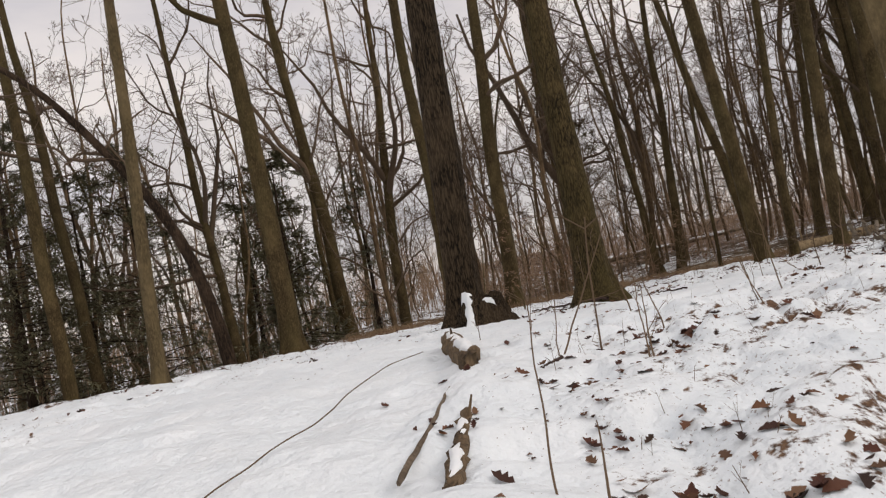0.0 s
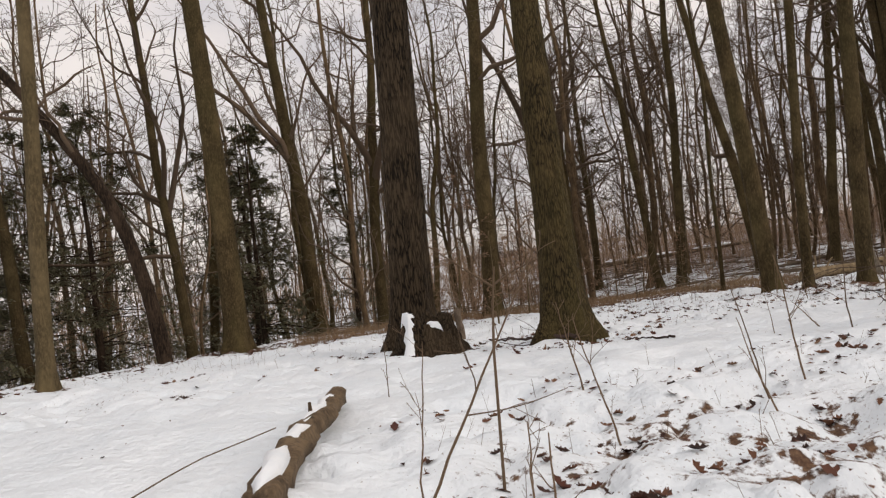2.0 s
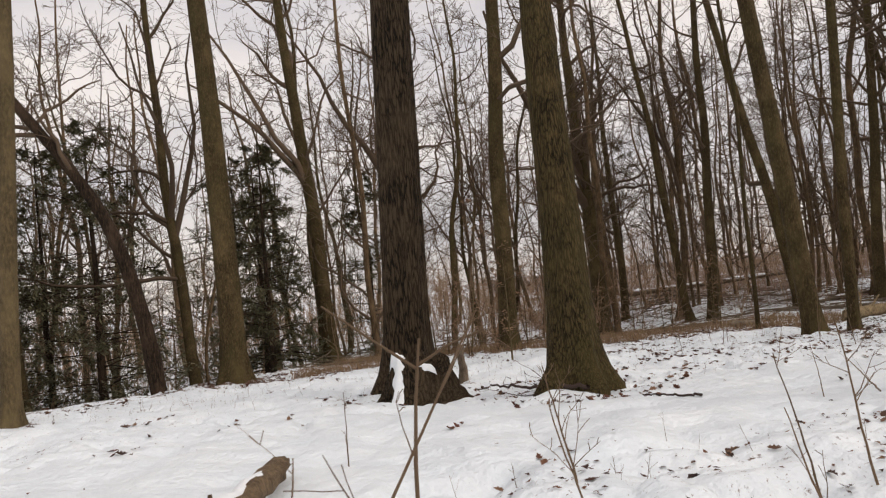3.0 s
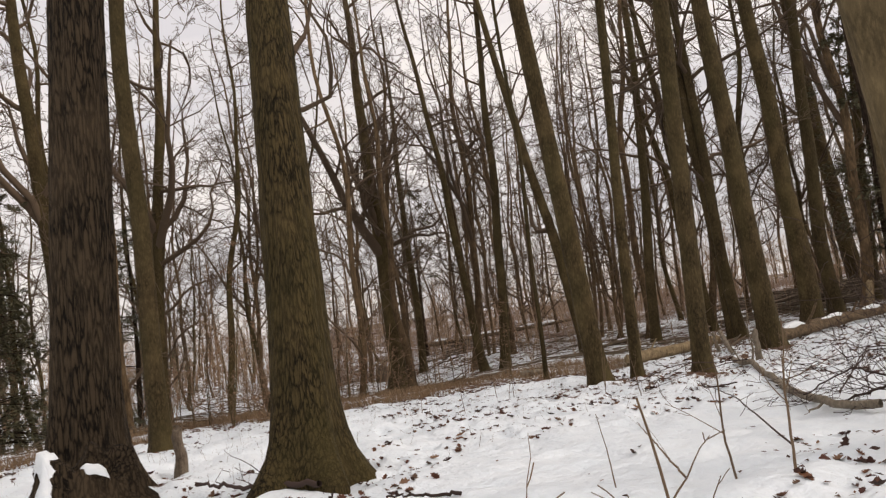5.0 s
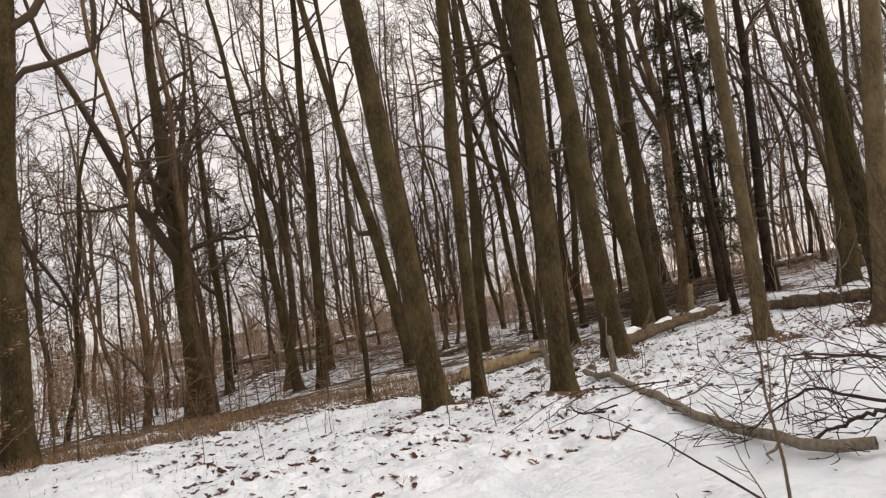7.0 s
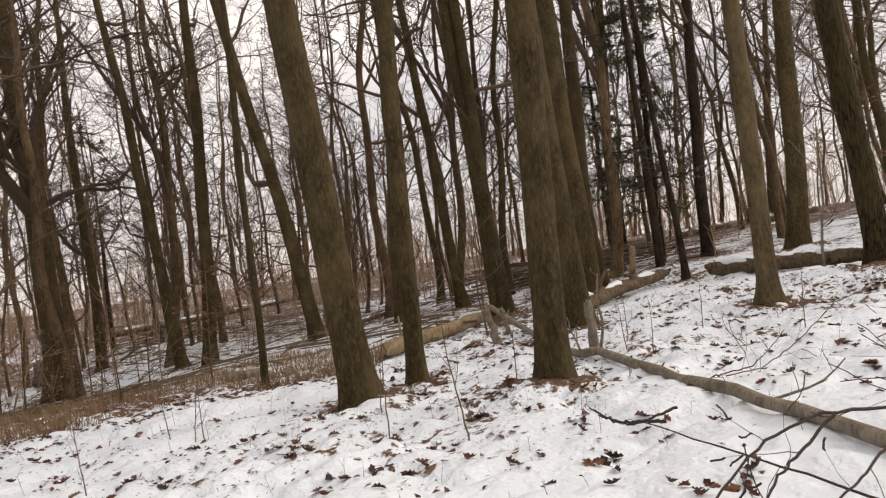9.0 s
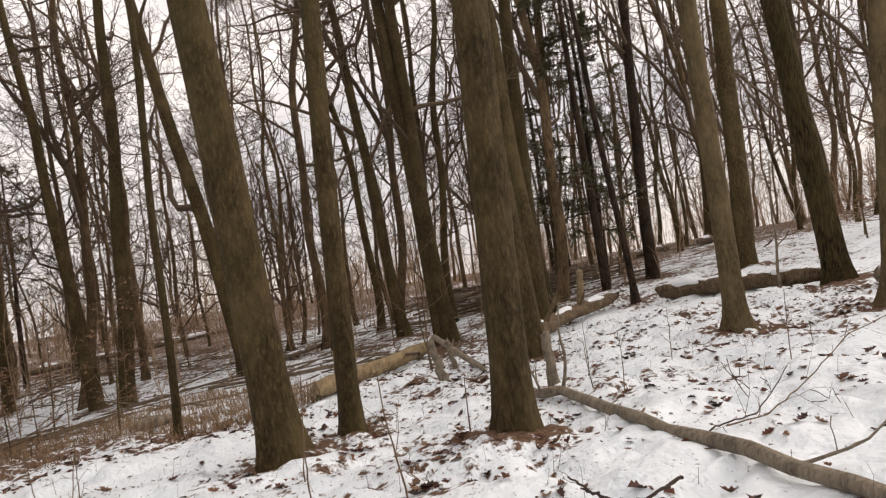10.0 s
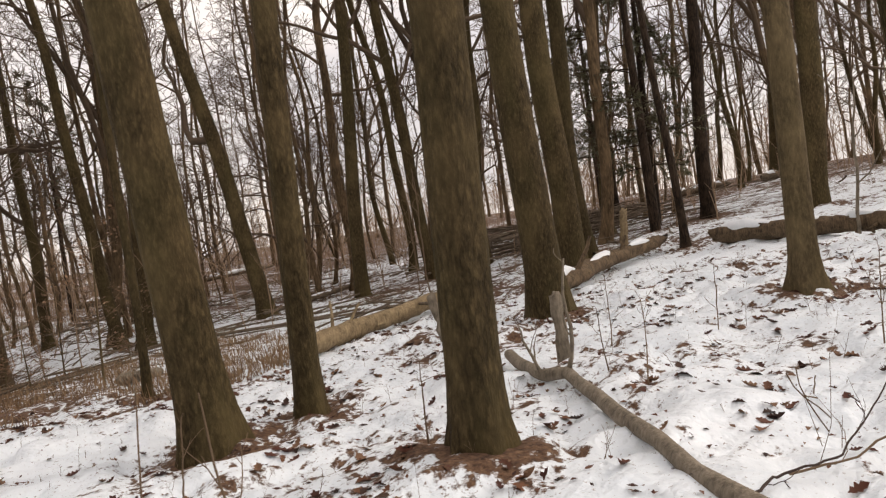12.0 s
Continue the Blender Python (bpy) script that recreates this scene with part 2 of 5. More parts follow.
def tubes(P, R, sides, lobes=None):
    """Points and quads of tubes along the lines P (n, k, 3) with radii R (n, k)."""
    P, R = np.asarray(P, float), np.asarray(R, float)
    n, k, _ = P.shape
    T = unit(np.gradient(P, axis=1))
    ref = np.where(np.abs(T[..., 2:3]) < 0.9, [[[0, 0, 1.0]]], [[[1.0, 0, 0]]])
    ref = np.broadcast_to(ref[:, :1], T.shape)
    A = unit(np.cross(T, ref))
    B = np.cross(T, A)
    th = np.arange(sides) * 2 * math.pi / sides
    rr = R[..., None] if lobes is None else R[..., None] * lobes
    ring = P[:, :, None] + rr[..., None] * (np.cos(th)[:, None] * A[:, :, None] + np.sin(th)[:, None] * B[:, :, None])
    i = (np.arange(n)[:, None, None] * k + np.arange(k - 1)[None, :, None]) * sides
    j, j2 = np.arange(sides), (np.arange(sides) + 1) % sides
    F = np.stack([i + j, i + j2, i + sides + j2, i + sides + j], -1)
    return ring.reshape(-1, 3), F.reshape(-1, 4)


def joined(parts):
    """Several (points, faces) as one."""
    V, F, n = [], [], 0
    for v, f in parts:
        V.append(v), F.append(f + n)
        n += len(v)
    return np.concatenate(V), np.concatenate(F)


def along(P, t):
    """Points and tangents of lines P (n, k, 3) at t (n, m) from 0 to 1."""
    k = P.shape[1]
    s = np.clip(t, 0, 0.9999) * (k - 1)
    i = s.astype(int)
    f = (s - i)[..., None]
    n = np.arange(len(P))[:, None]
    a, b = P[n, i], P[n, i + 1]
    return a + f * (b - a), unit(b - a), i


def grow(rng, P, R, count, span, angle, size, k, bend=0.25, lift=0.12, thin=0.55, tip=0.25):
    """Branches off the lines P: count a line, over the span of it, at the angle, of the size of their parent."""
    n = len(P)
    t = rng.uniform(span[0], span[1], (n, count))
    at, tan, i = along(P, t)
    r0 = thin * R[np.arange(n)[:, None], i] * rng.uniform(0.65, 1.0, t.shape)
    length = np.linalg.norm(P[:, -1] - P[:, 0], axis=-1)[:, None] * size * (1.15 - 0.65 * t) * rng.uniform(0.6, 1.25, t.shape)
    side = unit(np.cross(tan, rng.normal(size=tan.shape)))
    a = np.radians(angle) * rng.uniform(0.7, 1.3, t.shape)[..., None]
    d = np.cos(a) * tan + np.sin(a) * side
    d, at, r0, length = d.reshape(-1, 3), at.reshape(-1, 3), r0.ravel(), length.ravel()
    Q, step = [at], length / (k - 1)
    for _ in range(k - 1):
        d = unit(d + bend * rng.normal(size=d.shape) * 0.8 + [0, 0, lift])
        Q.append(Q[-1] + d * step[:, None])
    Q = np.stack(Q, 1)
    return Q, r0[:, None] * np.linspace(1, tip, k)


def stem_line(rng, height, lean, rings, wobble, bow=0.0):
    """The middle line of a trunk from its foot, closer rings near the ground."""
    s = np.linspace(0, 1, rings) ** 1.35
    z = s * height
    run = z * (1 + 0.012 * z)
    ph = rng.uniform(0, 6.28, 4)
    x = lean[0] * run + wobble * (np.sin(z * 0.42 + ph[0]) - math.sin(ph[0]) + 0.4 * (np.sin(z * 1.1 + ph[1]) - math.sin(ph[1])))
    y = lean[1] * run + wobble * (np.sin(z * 0.38 + ph[2]) - math.sin(ph[2]) + 0.4 * (np.sin(z * 1.2 + ph[3]) - math.sin(ph[3])))
    return np.stack([x, y, z - 0.12], -1)


def crown_mesh(rng, line, rad, first, limbs, detail, mat, fork=0, fine=0.004):
    """Limbs, branches and twigs of a bare tree."""
    L, LR = line[None], rad[None]
    span = (first, 0.97)
    parts = []
    if fork:
        F, FR = grow(rng, L, LR, fork, (first, min(first + 0.12, 0.8)), 30, 0.5, 8, 0.17, 0.08, 0.80, 0.2)
        parts.append((F, FR, 7))
    A, AR = grow(rng, L, LR, limbs, span, 56, 0.30, 9, 0.36, 0.10, 0.56, 0.22)
    parts.append((A, AR, 4))
    if fork:
        A = np.concatenate([A, np.stack([along(F, np.full((len(F), 1), t))[0][:, 0] for t in np.linspace(0, 1, 9)], 1)])
        AR = np.concatenate([AR, FR[:, [0, 1, 2, 3, 4, 5, 6, 7, 7]]])
    B, BR = grow(rng, A, AR, detail[0], (0.15, 1.0), 46, 0.5, 6, 0.40, 0.07, 0.55, 0.3)
    parts.append((B, np.maximum(BR, fine), 3))
    C, CR = grow(rng, B, BR, detail[1], (0.12, 1.0), 44, 0.55, 3, 0.42, 0.05, 0.6, 0.4)
    parts.append((C, np.maximum(CR, fine), 3))
    if detail[2]:
        D, DR = grow(rng, C, CR, detail[2], (0.15, 1.0), 42, 0.65, 3, 0.36, 0.04, 0.7, 0.5)
        parts.append((D, np.maximum(DR, 0.8 * fine), 3))
    return mesh_of("crown", *joined([tubes(*p) for p in parts]), mat)


def bare_tree(x, y, r, lean=(0, 0), height=22.0, seed=1, mat=None, label="", first=0.42, limbs=9, detail=(5, 4, 0), fork=0, near=False, flared=0.5, wobble=0.07, name="bare_tree", group="trees of the wood", cut=None, fine=0.007, taper=0.80):
    """A leafless tree: a trunk with root flare and taper, and a crown of limbs and twigs."""
    rng = np.random.default_rng(seed)
    rings, sides = (64, 28) if near else (26, 12)
    line = stem_line(rng, height, lean, rings, wobble)
    z = np.maximum(line[:, 2], 0)
    s = z / height
    rad = r * (1.03 - taper * s ** (1.25 if taper <= 0.8 else 0.8))
    if cut:
        keep = z <= cut
        line, rad, z = line[keep], rad[keep], z[keep]
        rings = len(line)
    flare = flared * np.exp(-z / (1.0 * r + 0.05)) + 0.05 * np.exp(-z / (4 * r))
    th = np.arange(sides) * 2 * math.pi / sides
    ph = rng.uniform(0, 6.28, 3)
    root = 0.5 + 0.5 * np.cos(5 * th + ph[0] + 0.8 * np.sin(th + ph[1]))
    lobes = 1 + flare[:, None] * (0.45 + 0.95 * root ** 1.6)
    lobes = lobes + 0.035 * np.sin(3 * th + ph[2] + z[:, None] * 0.5)
    if near:
        lobes = lobes + 0.012 * rng.normal(size=lobes.shape) + 0.03 * rng.normal(size=sides)
    ob = new(name)
    ob.location = (x, y, float(lay(x, y)))
    child("trunk", mesh_of("trunk", *tubes(line[None], rad[None], sides, lobes[None]), mat), ob)
    if limbs:
        child("crown", crown_mesh(rng, line, rad, first, limbs, detail, TWIG if not near else mat, fork, fine), ob)
    return tagged(ob, label, "tree", group)
# ---- the ground ----
RISE_Y = (-60, -20, -4, 1.2, 4.6, 6.4, 9.5, 13, 16, 20, 24, 28, 40, 60, 100, 400)
RISE_Z = (-3.0, -1.6, -0.45, -0.04, 0.26, 0.38, 0.25, 0.08, -0.08, -0.30, -0.55, -0.75, -1.15, -1.5, -1.9, -1.9)


def lay(x, y):
    """Height of the bare ground, without bumps."""
    x, y = np.asarray(x, float), np.asarray(y, float)
    z = sum(np.interp(y + d, RISE_Y, RISE_Z) for d in (-1.2, -0.6, 0, 0.6, 1.2)) / 5
    right = 2.0 * np.log1p(np.exp(np.clip((x - 14) / 2.0, -30, 30)))
    z = z + 0.055 * np.minimum(right, 45) * np.clip((y + 2) / 20, 0, 1)
    hollow = np.clip((y - 26) / 14, 0, 1) * np.clip((16 - x) / 8, 0, 1)
    z = z - 0.9 * hollow * hollow * (3 - 2 * hollow)
    left = np.clip((-x - 4) / 8, 0, 1) * np.clip((y - 15) / 12, 0, 1)
    return z - 1.3 * left * left * (3 - 2 * left)


def patch_noise(x, y, size, seed):
    """Smooth random values from 0 to 1 over the plan."""
    u, v = np.asarray(x) / size + seed * 17.3, np.asarray(y) / size + seed * 9.1
    i, j = np.floor(u), np.floor(v)
    f, g = u - i, v - j
    f, g = f * f * (3 - 2 * f), g * g * (3 - 2 * g)

    def cell(a, b):
        h = np.sin(a * 127.1 + b * 311.7 + seed * 74.7) * 43758.5453
        return h - np.floor(h)

    return (cell(i, j) * (1 - f) + cell(i + 1, j) * f) * (1 - g) + (cell(i, j + 1) * (1 - f) + cell(i + 1, j + 1) * f) * g


BROW_X = (-60, -14, -9, -6, -3.5, -1, 2, 5, 8, 10, 13, 18, 60)
BROW_Y = (14, 15.2, 16.2, 17.5, 21, 23, 24, 24.5, 23.5, 22.5, 23.5, 24, 24)
TRAIL = [(-3.2, -8), (-2.2, 3), (-1.8, 9), (0.6, 11.6), (5.2, 12.2), (8.5, 12.6), (13, 12.8), (24, 14)]


def off_trail(x, y):
    """Distance from the trodden trail's middle."""
    best = np.full(np.shape(x), 1e9)
    for (ax, ay), (bx, by) in zip(TRAIL, TRAIL[1:]):
        dx, dy = bx - ax, by - ay
        t = np.clip(((x - ax) * dx + (y - ay) * dy) / (dx * dx + dy * dy), 0, 1)
        best = np.minimum(best, np.hypot(x - ax - t * dx, y - ay - t * dy))
    return best


def puffs(x, y):
    """Rounded lumps with creases between them, 0 in a crease."""
    a, b = np.abs(2 * patch_noise(x, y, 0.36, 7) - 1), np.abs(2 * patch_noise(x, y, 0.21, 9) - 1)
    return np.sqrt(np.clip(0.65 * a + 0.35 * b, 0, 1))


FEET = []  # the trunks round which leaves gather: x, y, radius


def litter(x, y):
    """How much leaf litter shows through the snow, 0 to 1."""
    x, y = np.asarray(x, float), np.asarray(y, float)
    k = 0.34 + 0.10 * (patch_noise(x, y, 1.3, 3) - 0.5) + 0 * x
    k = k - 0.30 * np.clip(1.5 - off_trail(x, y) / 1.7, 0, 1)
    leafy = np.clip((x - 0.5) / 0.8, 0, 1) * np.clip((9.5 - y) / 2.0, 0, 1)
    k = k + 0.065 * leafy
    east = np.clip((x - 5) / 3, 0, 1) * np.clip((y - 14.5) / 2, 0, 1)
    k = k + 0.09 * east
    # mask raised, so browner, in the creases between the lumps
    k = k + 0.08 * np.clip(1 - puffs(x, y) * 1.5, 0, 1) * np.clip(leafy + 0.7 * east, 0, 1)
    past = np.clip((y - np.interp(x, BROW_X, BROW_Y)) / 1.2, 0, 1)
    far = np.clip((y - np.interp(x, BROW_X, BROW_Y) - 7) / 10, 0, 1)
    rise = np.clip((x - 10) / 5, 0, 1)
    k = k + past * (0.135 - 0.08 * far) * (1 - 0.95 * np.clip((x - 7) / 4, 0, 1))
    trunks = np.clip((y - np.interp(x, (13, 15.5, 21, 23, 60), (40, 23.2, 24.6, 22.8, 22))) / 1.2, 0, 1) * np.clip((x - 14) / 3, 0, 1)
    k = k + 0.06 * trunks * (0.3 + 1.3 * patch_noise(x, y, 3.0, 19))
    away = np.hypot(x - 4, y - 10)
    k = k + 0.07 * np.clip((away - 36) / 14, 0, 1)
    for fx, fy, fr in FEET:
        k = k + 0.19 * np.exp(-((np.hypot(x - fx, y - fy) / (fr * 2.0 + 0.12)) ** 2))
    return np.clip(k, 0, 1)


def bumps(x, y):
    """Small humps and hollows of the snow."""
    q = np.clip(off_trail(x, y) / 2.0, 0.45, 1) * (1 + 0.35 * np.clip((x - 0.4) / 0.8, 0, 1) * np.clip((11 - y) / 3, 0, 1))
    fade = np.clip((40 - y) / 15, 0, 1)
    z = 0.12 * (patch_noise(x, y, 1.7, 5) - 0.5) + q * 0.15 * (patch_noise(x, y, 0.6, 6) - 0.5)
    z = z + q * fade * ((0.11 + 0.035 * np.clip((x - 0.3) / 0.6, 0, 1)) * (puffs(x, y) - 0.6) + 0.03 * (patch_noise(x, y, 0.13, 8) - 0.5))
    along_log = np.clip((y - 3.6) / 0.6, 0, 1) * np.clip((8.6 - y) / 1.0, 0, 1)
    z = z + along_log * (0.02 + 0.06 * patch_noise(x, y, 0.45, 15)) * np.exp(-(((x + 0.12 - 0.10 * np.clip(y - 4.2, 0, 2)) / 0.26) ** 2))
    prints = patch_noise(x, y, 0.34, 12)
    z = z - q * fade * 0.06 * np.clip((prints - 0.72) / 0.1, 0, 1)
    return z


def land(x, y):
    return lay(x, y) + bumps(x, y)


def spread(near, reach):
    """Grid lines: even where the walk is, ever wider to the horizon."""
    out, step, v = [], near[2], near[1]
    while v < reach:
        step *= 1.14
        v += step
        out.append(v)
    low, step, v = [], near[2], near[0]
    while v > -reach:
        step *= 1.14
        v -= step
        low.append(v)
    return np.array(low[::-1] + list(np.arange(near[0], near[1], near[2])) + out)


def build_ground():
    gx, gy = spread((-5.0, 17.0, 0.068), 900), spread((1.0, 24.0, 0.068), 900)
    X, Y = np.meshgrid(gx, gy, indexing="ij")
    Z = land(X, Y)
    for fx, fy, fr in FEET:
        d = np.hypot(X - fx, Y - fy)
        Z = Z + 0.035 * np.exp(-((d / (fr * 2.4)) ** 2))
    n, m = X.shape
    i = (np.arange(n - 1)[:, None] * m + np.arange(m - 1)).ravel()
    F = np.stack([i, i + m, i + m + 1, i + 1], -1)
    me = mesh_of("ground", np.stack([X, Y, Z], -1).reshape(-1, 3), F, GROUND)
    at = me.attributes.new("litter", "FLOAT", "POINT")
    at.data.foreach_set("value", litter(X, Y).astype(np.float32).ravel())
    tagged(new("ground", me), "old white snow with brown leaf litter showing through", "ground", kind="structure")


# ---- the trees that stand near the trail ----
FEET.append((0.47, 15.50, 0.36))
bare_tree(0.47, 15.50, 0.335, (0.041, -0.001), seed=11, near=True, flared=0.75, mat=BARK_OAK, height=26, first=0.5, limbs=8, detail=(4, 3, 0), label="large oak with dark deeply furrowed bark", name="oak_tree", wobble=0.015)
FEET.append((2.76, 13.68, 0.34))
bare_tree(2.78, 13.68, 0.30, (0.022, 0.13), seed=12, near=True, flared=0.85, mat=BARK_MOSS, height=25, first=0.5, limbs=8, detail=(4, 3, 0), label="stout tree with ridged olive-brown bark and flared roots", wobble=0.02, taper=1.0)
FEET.append((-4.68, 22.77, 0.31))
bare_tree(-4.68, 22.77, 0.31, (-0.023, 0.001), seed=13, near=True, mat=BARK_MAPLE, height=24, first=0.42, label="tall tree with straight brown trunk on the brow", wobble=0.03)
FEET.append((-6.09, 15.87, 0.14))
bare_tree(-6.09, 15.87, 0.14, (0.033, -0.001), seed=14, mat=BARK_GREY, near=True, height=18, first=0.5, limbs=7, label="slim pale grey tree at the snow's edge", wobble=0.03)
FEET.append((-10.97, 21.54, 0.20))
bare_tree(-10.97, 21.54, 0.20, (-0.032, 0.001), seed=15, mat=BARK_MAPLE, label="tall bare tree with straight grey-brown trunk", limbs=7, first=0.5, detail=(5, 4, 0))
FEET.append((-11.46, 24.66, 0.20))
bare_tree(-11.46, 24.66, 0.20, (-0.071, 0.002), seed=16, mat=BARK_MAPLE, label="tall bare tree with straight grey-brown trunk", limbs=7, first=0.5, detail=(5, 4, 0))
FEET.append((-4.22, 33.99, 0.33))
bare_tree(-4.22, 33.99, 0.33, (-0.056, 0.002), seed=17, mat=BARK_MAPLE, fork=2, height=24, first=0.35, limbs=10, detail=(6, 5, 1), label="tall forked tree behind the brow")
FEET.append((2.78, 26.07, 0.27))
bare_tree(2.78, 26.07, 0.27, (0.040, -0.001), seed=18, mat=BARK_MAPLE, height=24, first=0.42, limbs=10, detail=(6, 5, 1), label="tall tree with a long side limb")
FEET.append((-1.77, 37.20, 0.28))
bare_tree(-1.77, 37.20, 0.28, (0.053, -0.002), seed=19, mat=BARK_MAPLE, fork=2, height=23, first=0.4, limbs=10, detail=(6, 5, 1), label="tall forked tree behind the large oak")
FEET.append((-7.80, 28.18, 0.19))
bare_tree(-7.80, 28.18, 0.19, (-0.052, 0.002), seed=20, mat=BARK_MAPLE, fork=2, height=20, first=0.3, limbs=10, detail=(6, 5, 1), label="forked tree leaning over the hollow")
FEET.append((8.93, 19.73, 0.21))
bare_tree(8.93, 19.73, 0.195, (-0.066, 0.026), seed=21, near=True, flared=0.38, mat=BARK_MAPLE, height=24, first=0.45, label="tall leaning tree with grey-brown bark", wobble=0.015)
FEET.append((9.78, 19.87, 0.11))
bare_tree(9.82, 19.83, 0.115, (0.033, -0.030), seed=22, near=True, flared=0.38, mat=BARK_MAPLE, height=22, first=0.45, label="slim straight tree beside a bleached log", wobble=0.015)
FEET.append((9.49, 17.10, 0.16))
bare_tree(9.49, 17.10, 0.145, (0.027, -0.021), seed=23, near=True, flared=0.55, taper=0.45, mat=BARK_MAPLE, height=23, first=0.5, label="straight tree with brown leaves round its flared foot", wobble=0.012)
FEET.append((13.88, 20.67, 0.24))
bare_tree(13.88, 20.67, 0.24, (-0.020, 0.005), seed=24, mat=BARK_MAPLE, label="tall bare tree with straight grey-brown trunk", limbs=7, first=0.5, detail=(5, 4, 0))
FEET.append((18.24, 24.04, 0.28))
bare_tree(18.24, 24.04, 0.28, (-0.032, 0.009), seed=25, mat=BARK_MAPLE, label="tall bare tree with straight grey-brown trunk", limbs=7, first=0.5, detail=(5, 4, 0))
FEET.append((21.25, 26.20, 0.24))
bare_tree(21.25, 26.20, 0.24, (0.012, -0.003), seed=26, mat=BARK_MAPLE, label="tall bare tree with straight grey-brown trunk", limbs=7, first=0.5, detail=(5, 4, 0))
FEET.append((17.49, 31.51, 0.20))
bare_tree(17.49, 31.51, 0.20, (0.047, -0.013), seed=27, mat=BARK_MAPLE, label="tall bare tree with straight grey-brown trunk", limbs=11, first=0.34, detail=(5, 4, 1), fine=0.007)
FEET.append((8.91, 42.30, 0.39))
bare_tree(8.91, 42.30, 0.43, (-0.020, 0.015), seed=28, mat=BARK_MAPLE, fork=3, height=24, first=0.34, limbs=10, detail=(6, 5, 1), label="large forked tree with dark spreading limbs")
FEET.append((11.58, 47.94, 0.23))
bare_tree(11.58, 47.94, 0.23, (-0.005, 0.004), seed=29, mat=BARK_MAPLE, label="tall bare tree with straight grey-brown trunk", limbs=11, first=0.34, detail=(5, 4, 1), fine=0.007)
FEET.append((0.51, 20.83, 0.18))
bare_tree(0.51, 20.83, 0.18, (-0.004, 0.001), seed=30, mat=BARK_MAPLE, label="tall bare tree with straight grey-brown trunk", limbs=7, first=0.5, detail=(5, 4, 0))
FEET.append((6.85, 10.35, 0.24))
bare_tree(6.95, 10.30, 0.225, (-0.080, 0.040), seed=31, near=True, mat=BARK_GREY, height=24, first=0.5, limbs=7, detail=(4, 3, 0), label="thick grey-barked tree close to the trail", wobble=0.015)
FEET.append((25.44, 22.12, 0.38))
bare_tree(25.44, 22.12, 0.28, (0.034, -0.027), seed=32, mat=BARK_MAPLE, label="tall bare tree with straight grey-brown trunk", limbs=7, first=0.5, detail=(5, 4, 0))
FEET.append((14.63, 17.62, 0.15))
bare_tree(14.63, 17.62, 0.135, (0.009, -0.007), seed=33, near=True, flared=0.75, mat=BARK_GREY, height=21, first=0.5, label="smooth grey-barked tree with flared foot in snow", wobble=0.015)
FEET.append((18.87, 17.63, 0.25))
bare_tree(18.87, 17.63, 0.205, (-0.055, 0.043), seed=34, near=True, mat=BARK_MOSS, height=24, first=0.5, label="leaning brown tree beside a fallen log", wobble=0.015)
FEET.append((15.44, 15.98, 0.20))
bare_tree(15.50, 15.95, 0.165, (0.075, -0.075), seed=49, near=True, flared=0.7, mat=BARK_GREY, height=23, first=0.5, limbs=7, detail=(4, 3, 0), label="pale grey-barked tree with flared foot in snow", wobble=0.05)
FEET.append((25.30, 26.80, 0.15))
FEET.append((21.27, 23.24, 0.09))
bare_tree(21.27, 23.24, 0.09, (-0.028, 0.022), seed=36, mat=BARK_DARK, height=17, first=0.45, limbs=8, label="dark slim hemlock trunk")
FEET.append((28.00, 26.57, 0.22))
bare_tree(28.00, 26.57, 0.22, (0.023, -0.018), seed=37, mat=BARK_DARK, height=21, first=0.45, limbs=8, label="dark straight hemlock trunk")
FEET.append((33.83, 37.29, 0.43))
bare_tree(33.83, 37.29, 0.43, (-0.046, 0.036), seed=38, mat=BARK_MAPLE, label="tall bare tree with straight grey-brown trunk", limbs=7, first=0.5, detail=(5, 4, 0))
FEET.append((26.97, 29.91, 0.20))
bare_tree(26.97, 29.91, 0.20, (0.034, -0.026), seed=39, mat=BARK_MAPLE, label="tall bare tree with straight grey-brown trunk", limbs=7, first=0.5, detail=(5, 4, 0))
FEET.append((46.84, 33.41, 0.24))
bare_tree(46.84, 33.41, 0.24, (0.065, -0.050), seed=40, mat=BARK_MAPLE, label="tall bare tree with straight grey-brown trunk", limbs=7, first=0.5, detail=(5, 4, 0))
FEET.append((17.11, 26.24, 0.19))
bare_tree(17.11, 26.24, 0.19, (-0.041, 0.032), seed=41, mat=BARK_MAPLE, label="tall bare tree with straight grey-brown trunk", limbs=11, first=0.34, detail=(5, 4, 1), fine=0.007)
FEET.append((19.87, 31.09, 0.19))
bare_tree(19.87, 31.09, 0.19, (-0.055, 0.043), seed=42, mat=BARK_MAPLE, label="tall bare tree with straight grey-brown trunk", limbs=11, first=0.34, detail=(5, 4, 1), fine=0.007)
FEET.append((17.18, 25.98, 0.18))
bare_tree(17.18, 25.98, 0.18, (-0.035, 0.027), seed=43, mat=BARK_MAPLE, label="tall bare tree with straight grey-brown trunk", limbs=11, first=0.34, detail=(5, 4, 1), fine=0.007)
FEET.append((15.24, 33.10, 0.23))
bare_tree(15.24, 33.10, 0.23, (-0.112, 0.087), seed=44, mat=BARK_MAPLE, label="tall bare tree with straight grey-brown trunk", limbs=11, first=0.34, detail=(5, 4, 1), fine=0.007)
FEET.append((12.30, 38.06, 0.20))
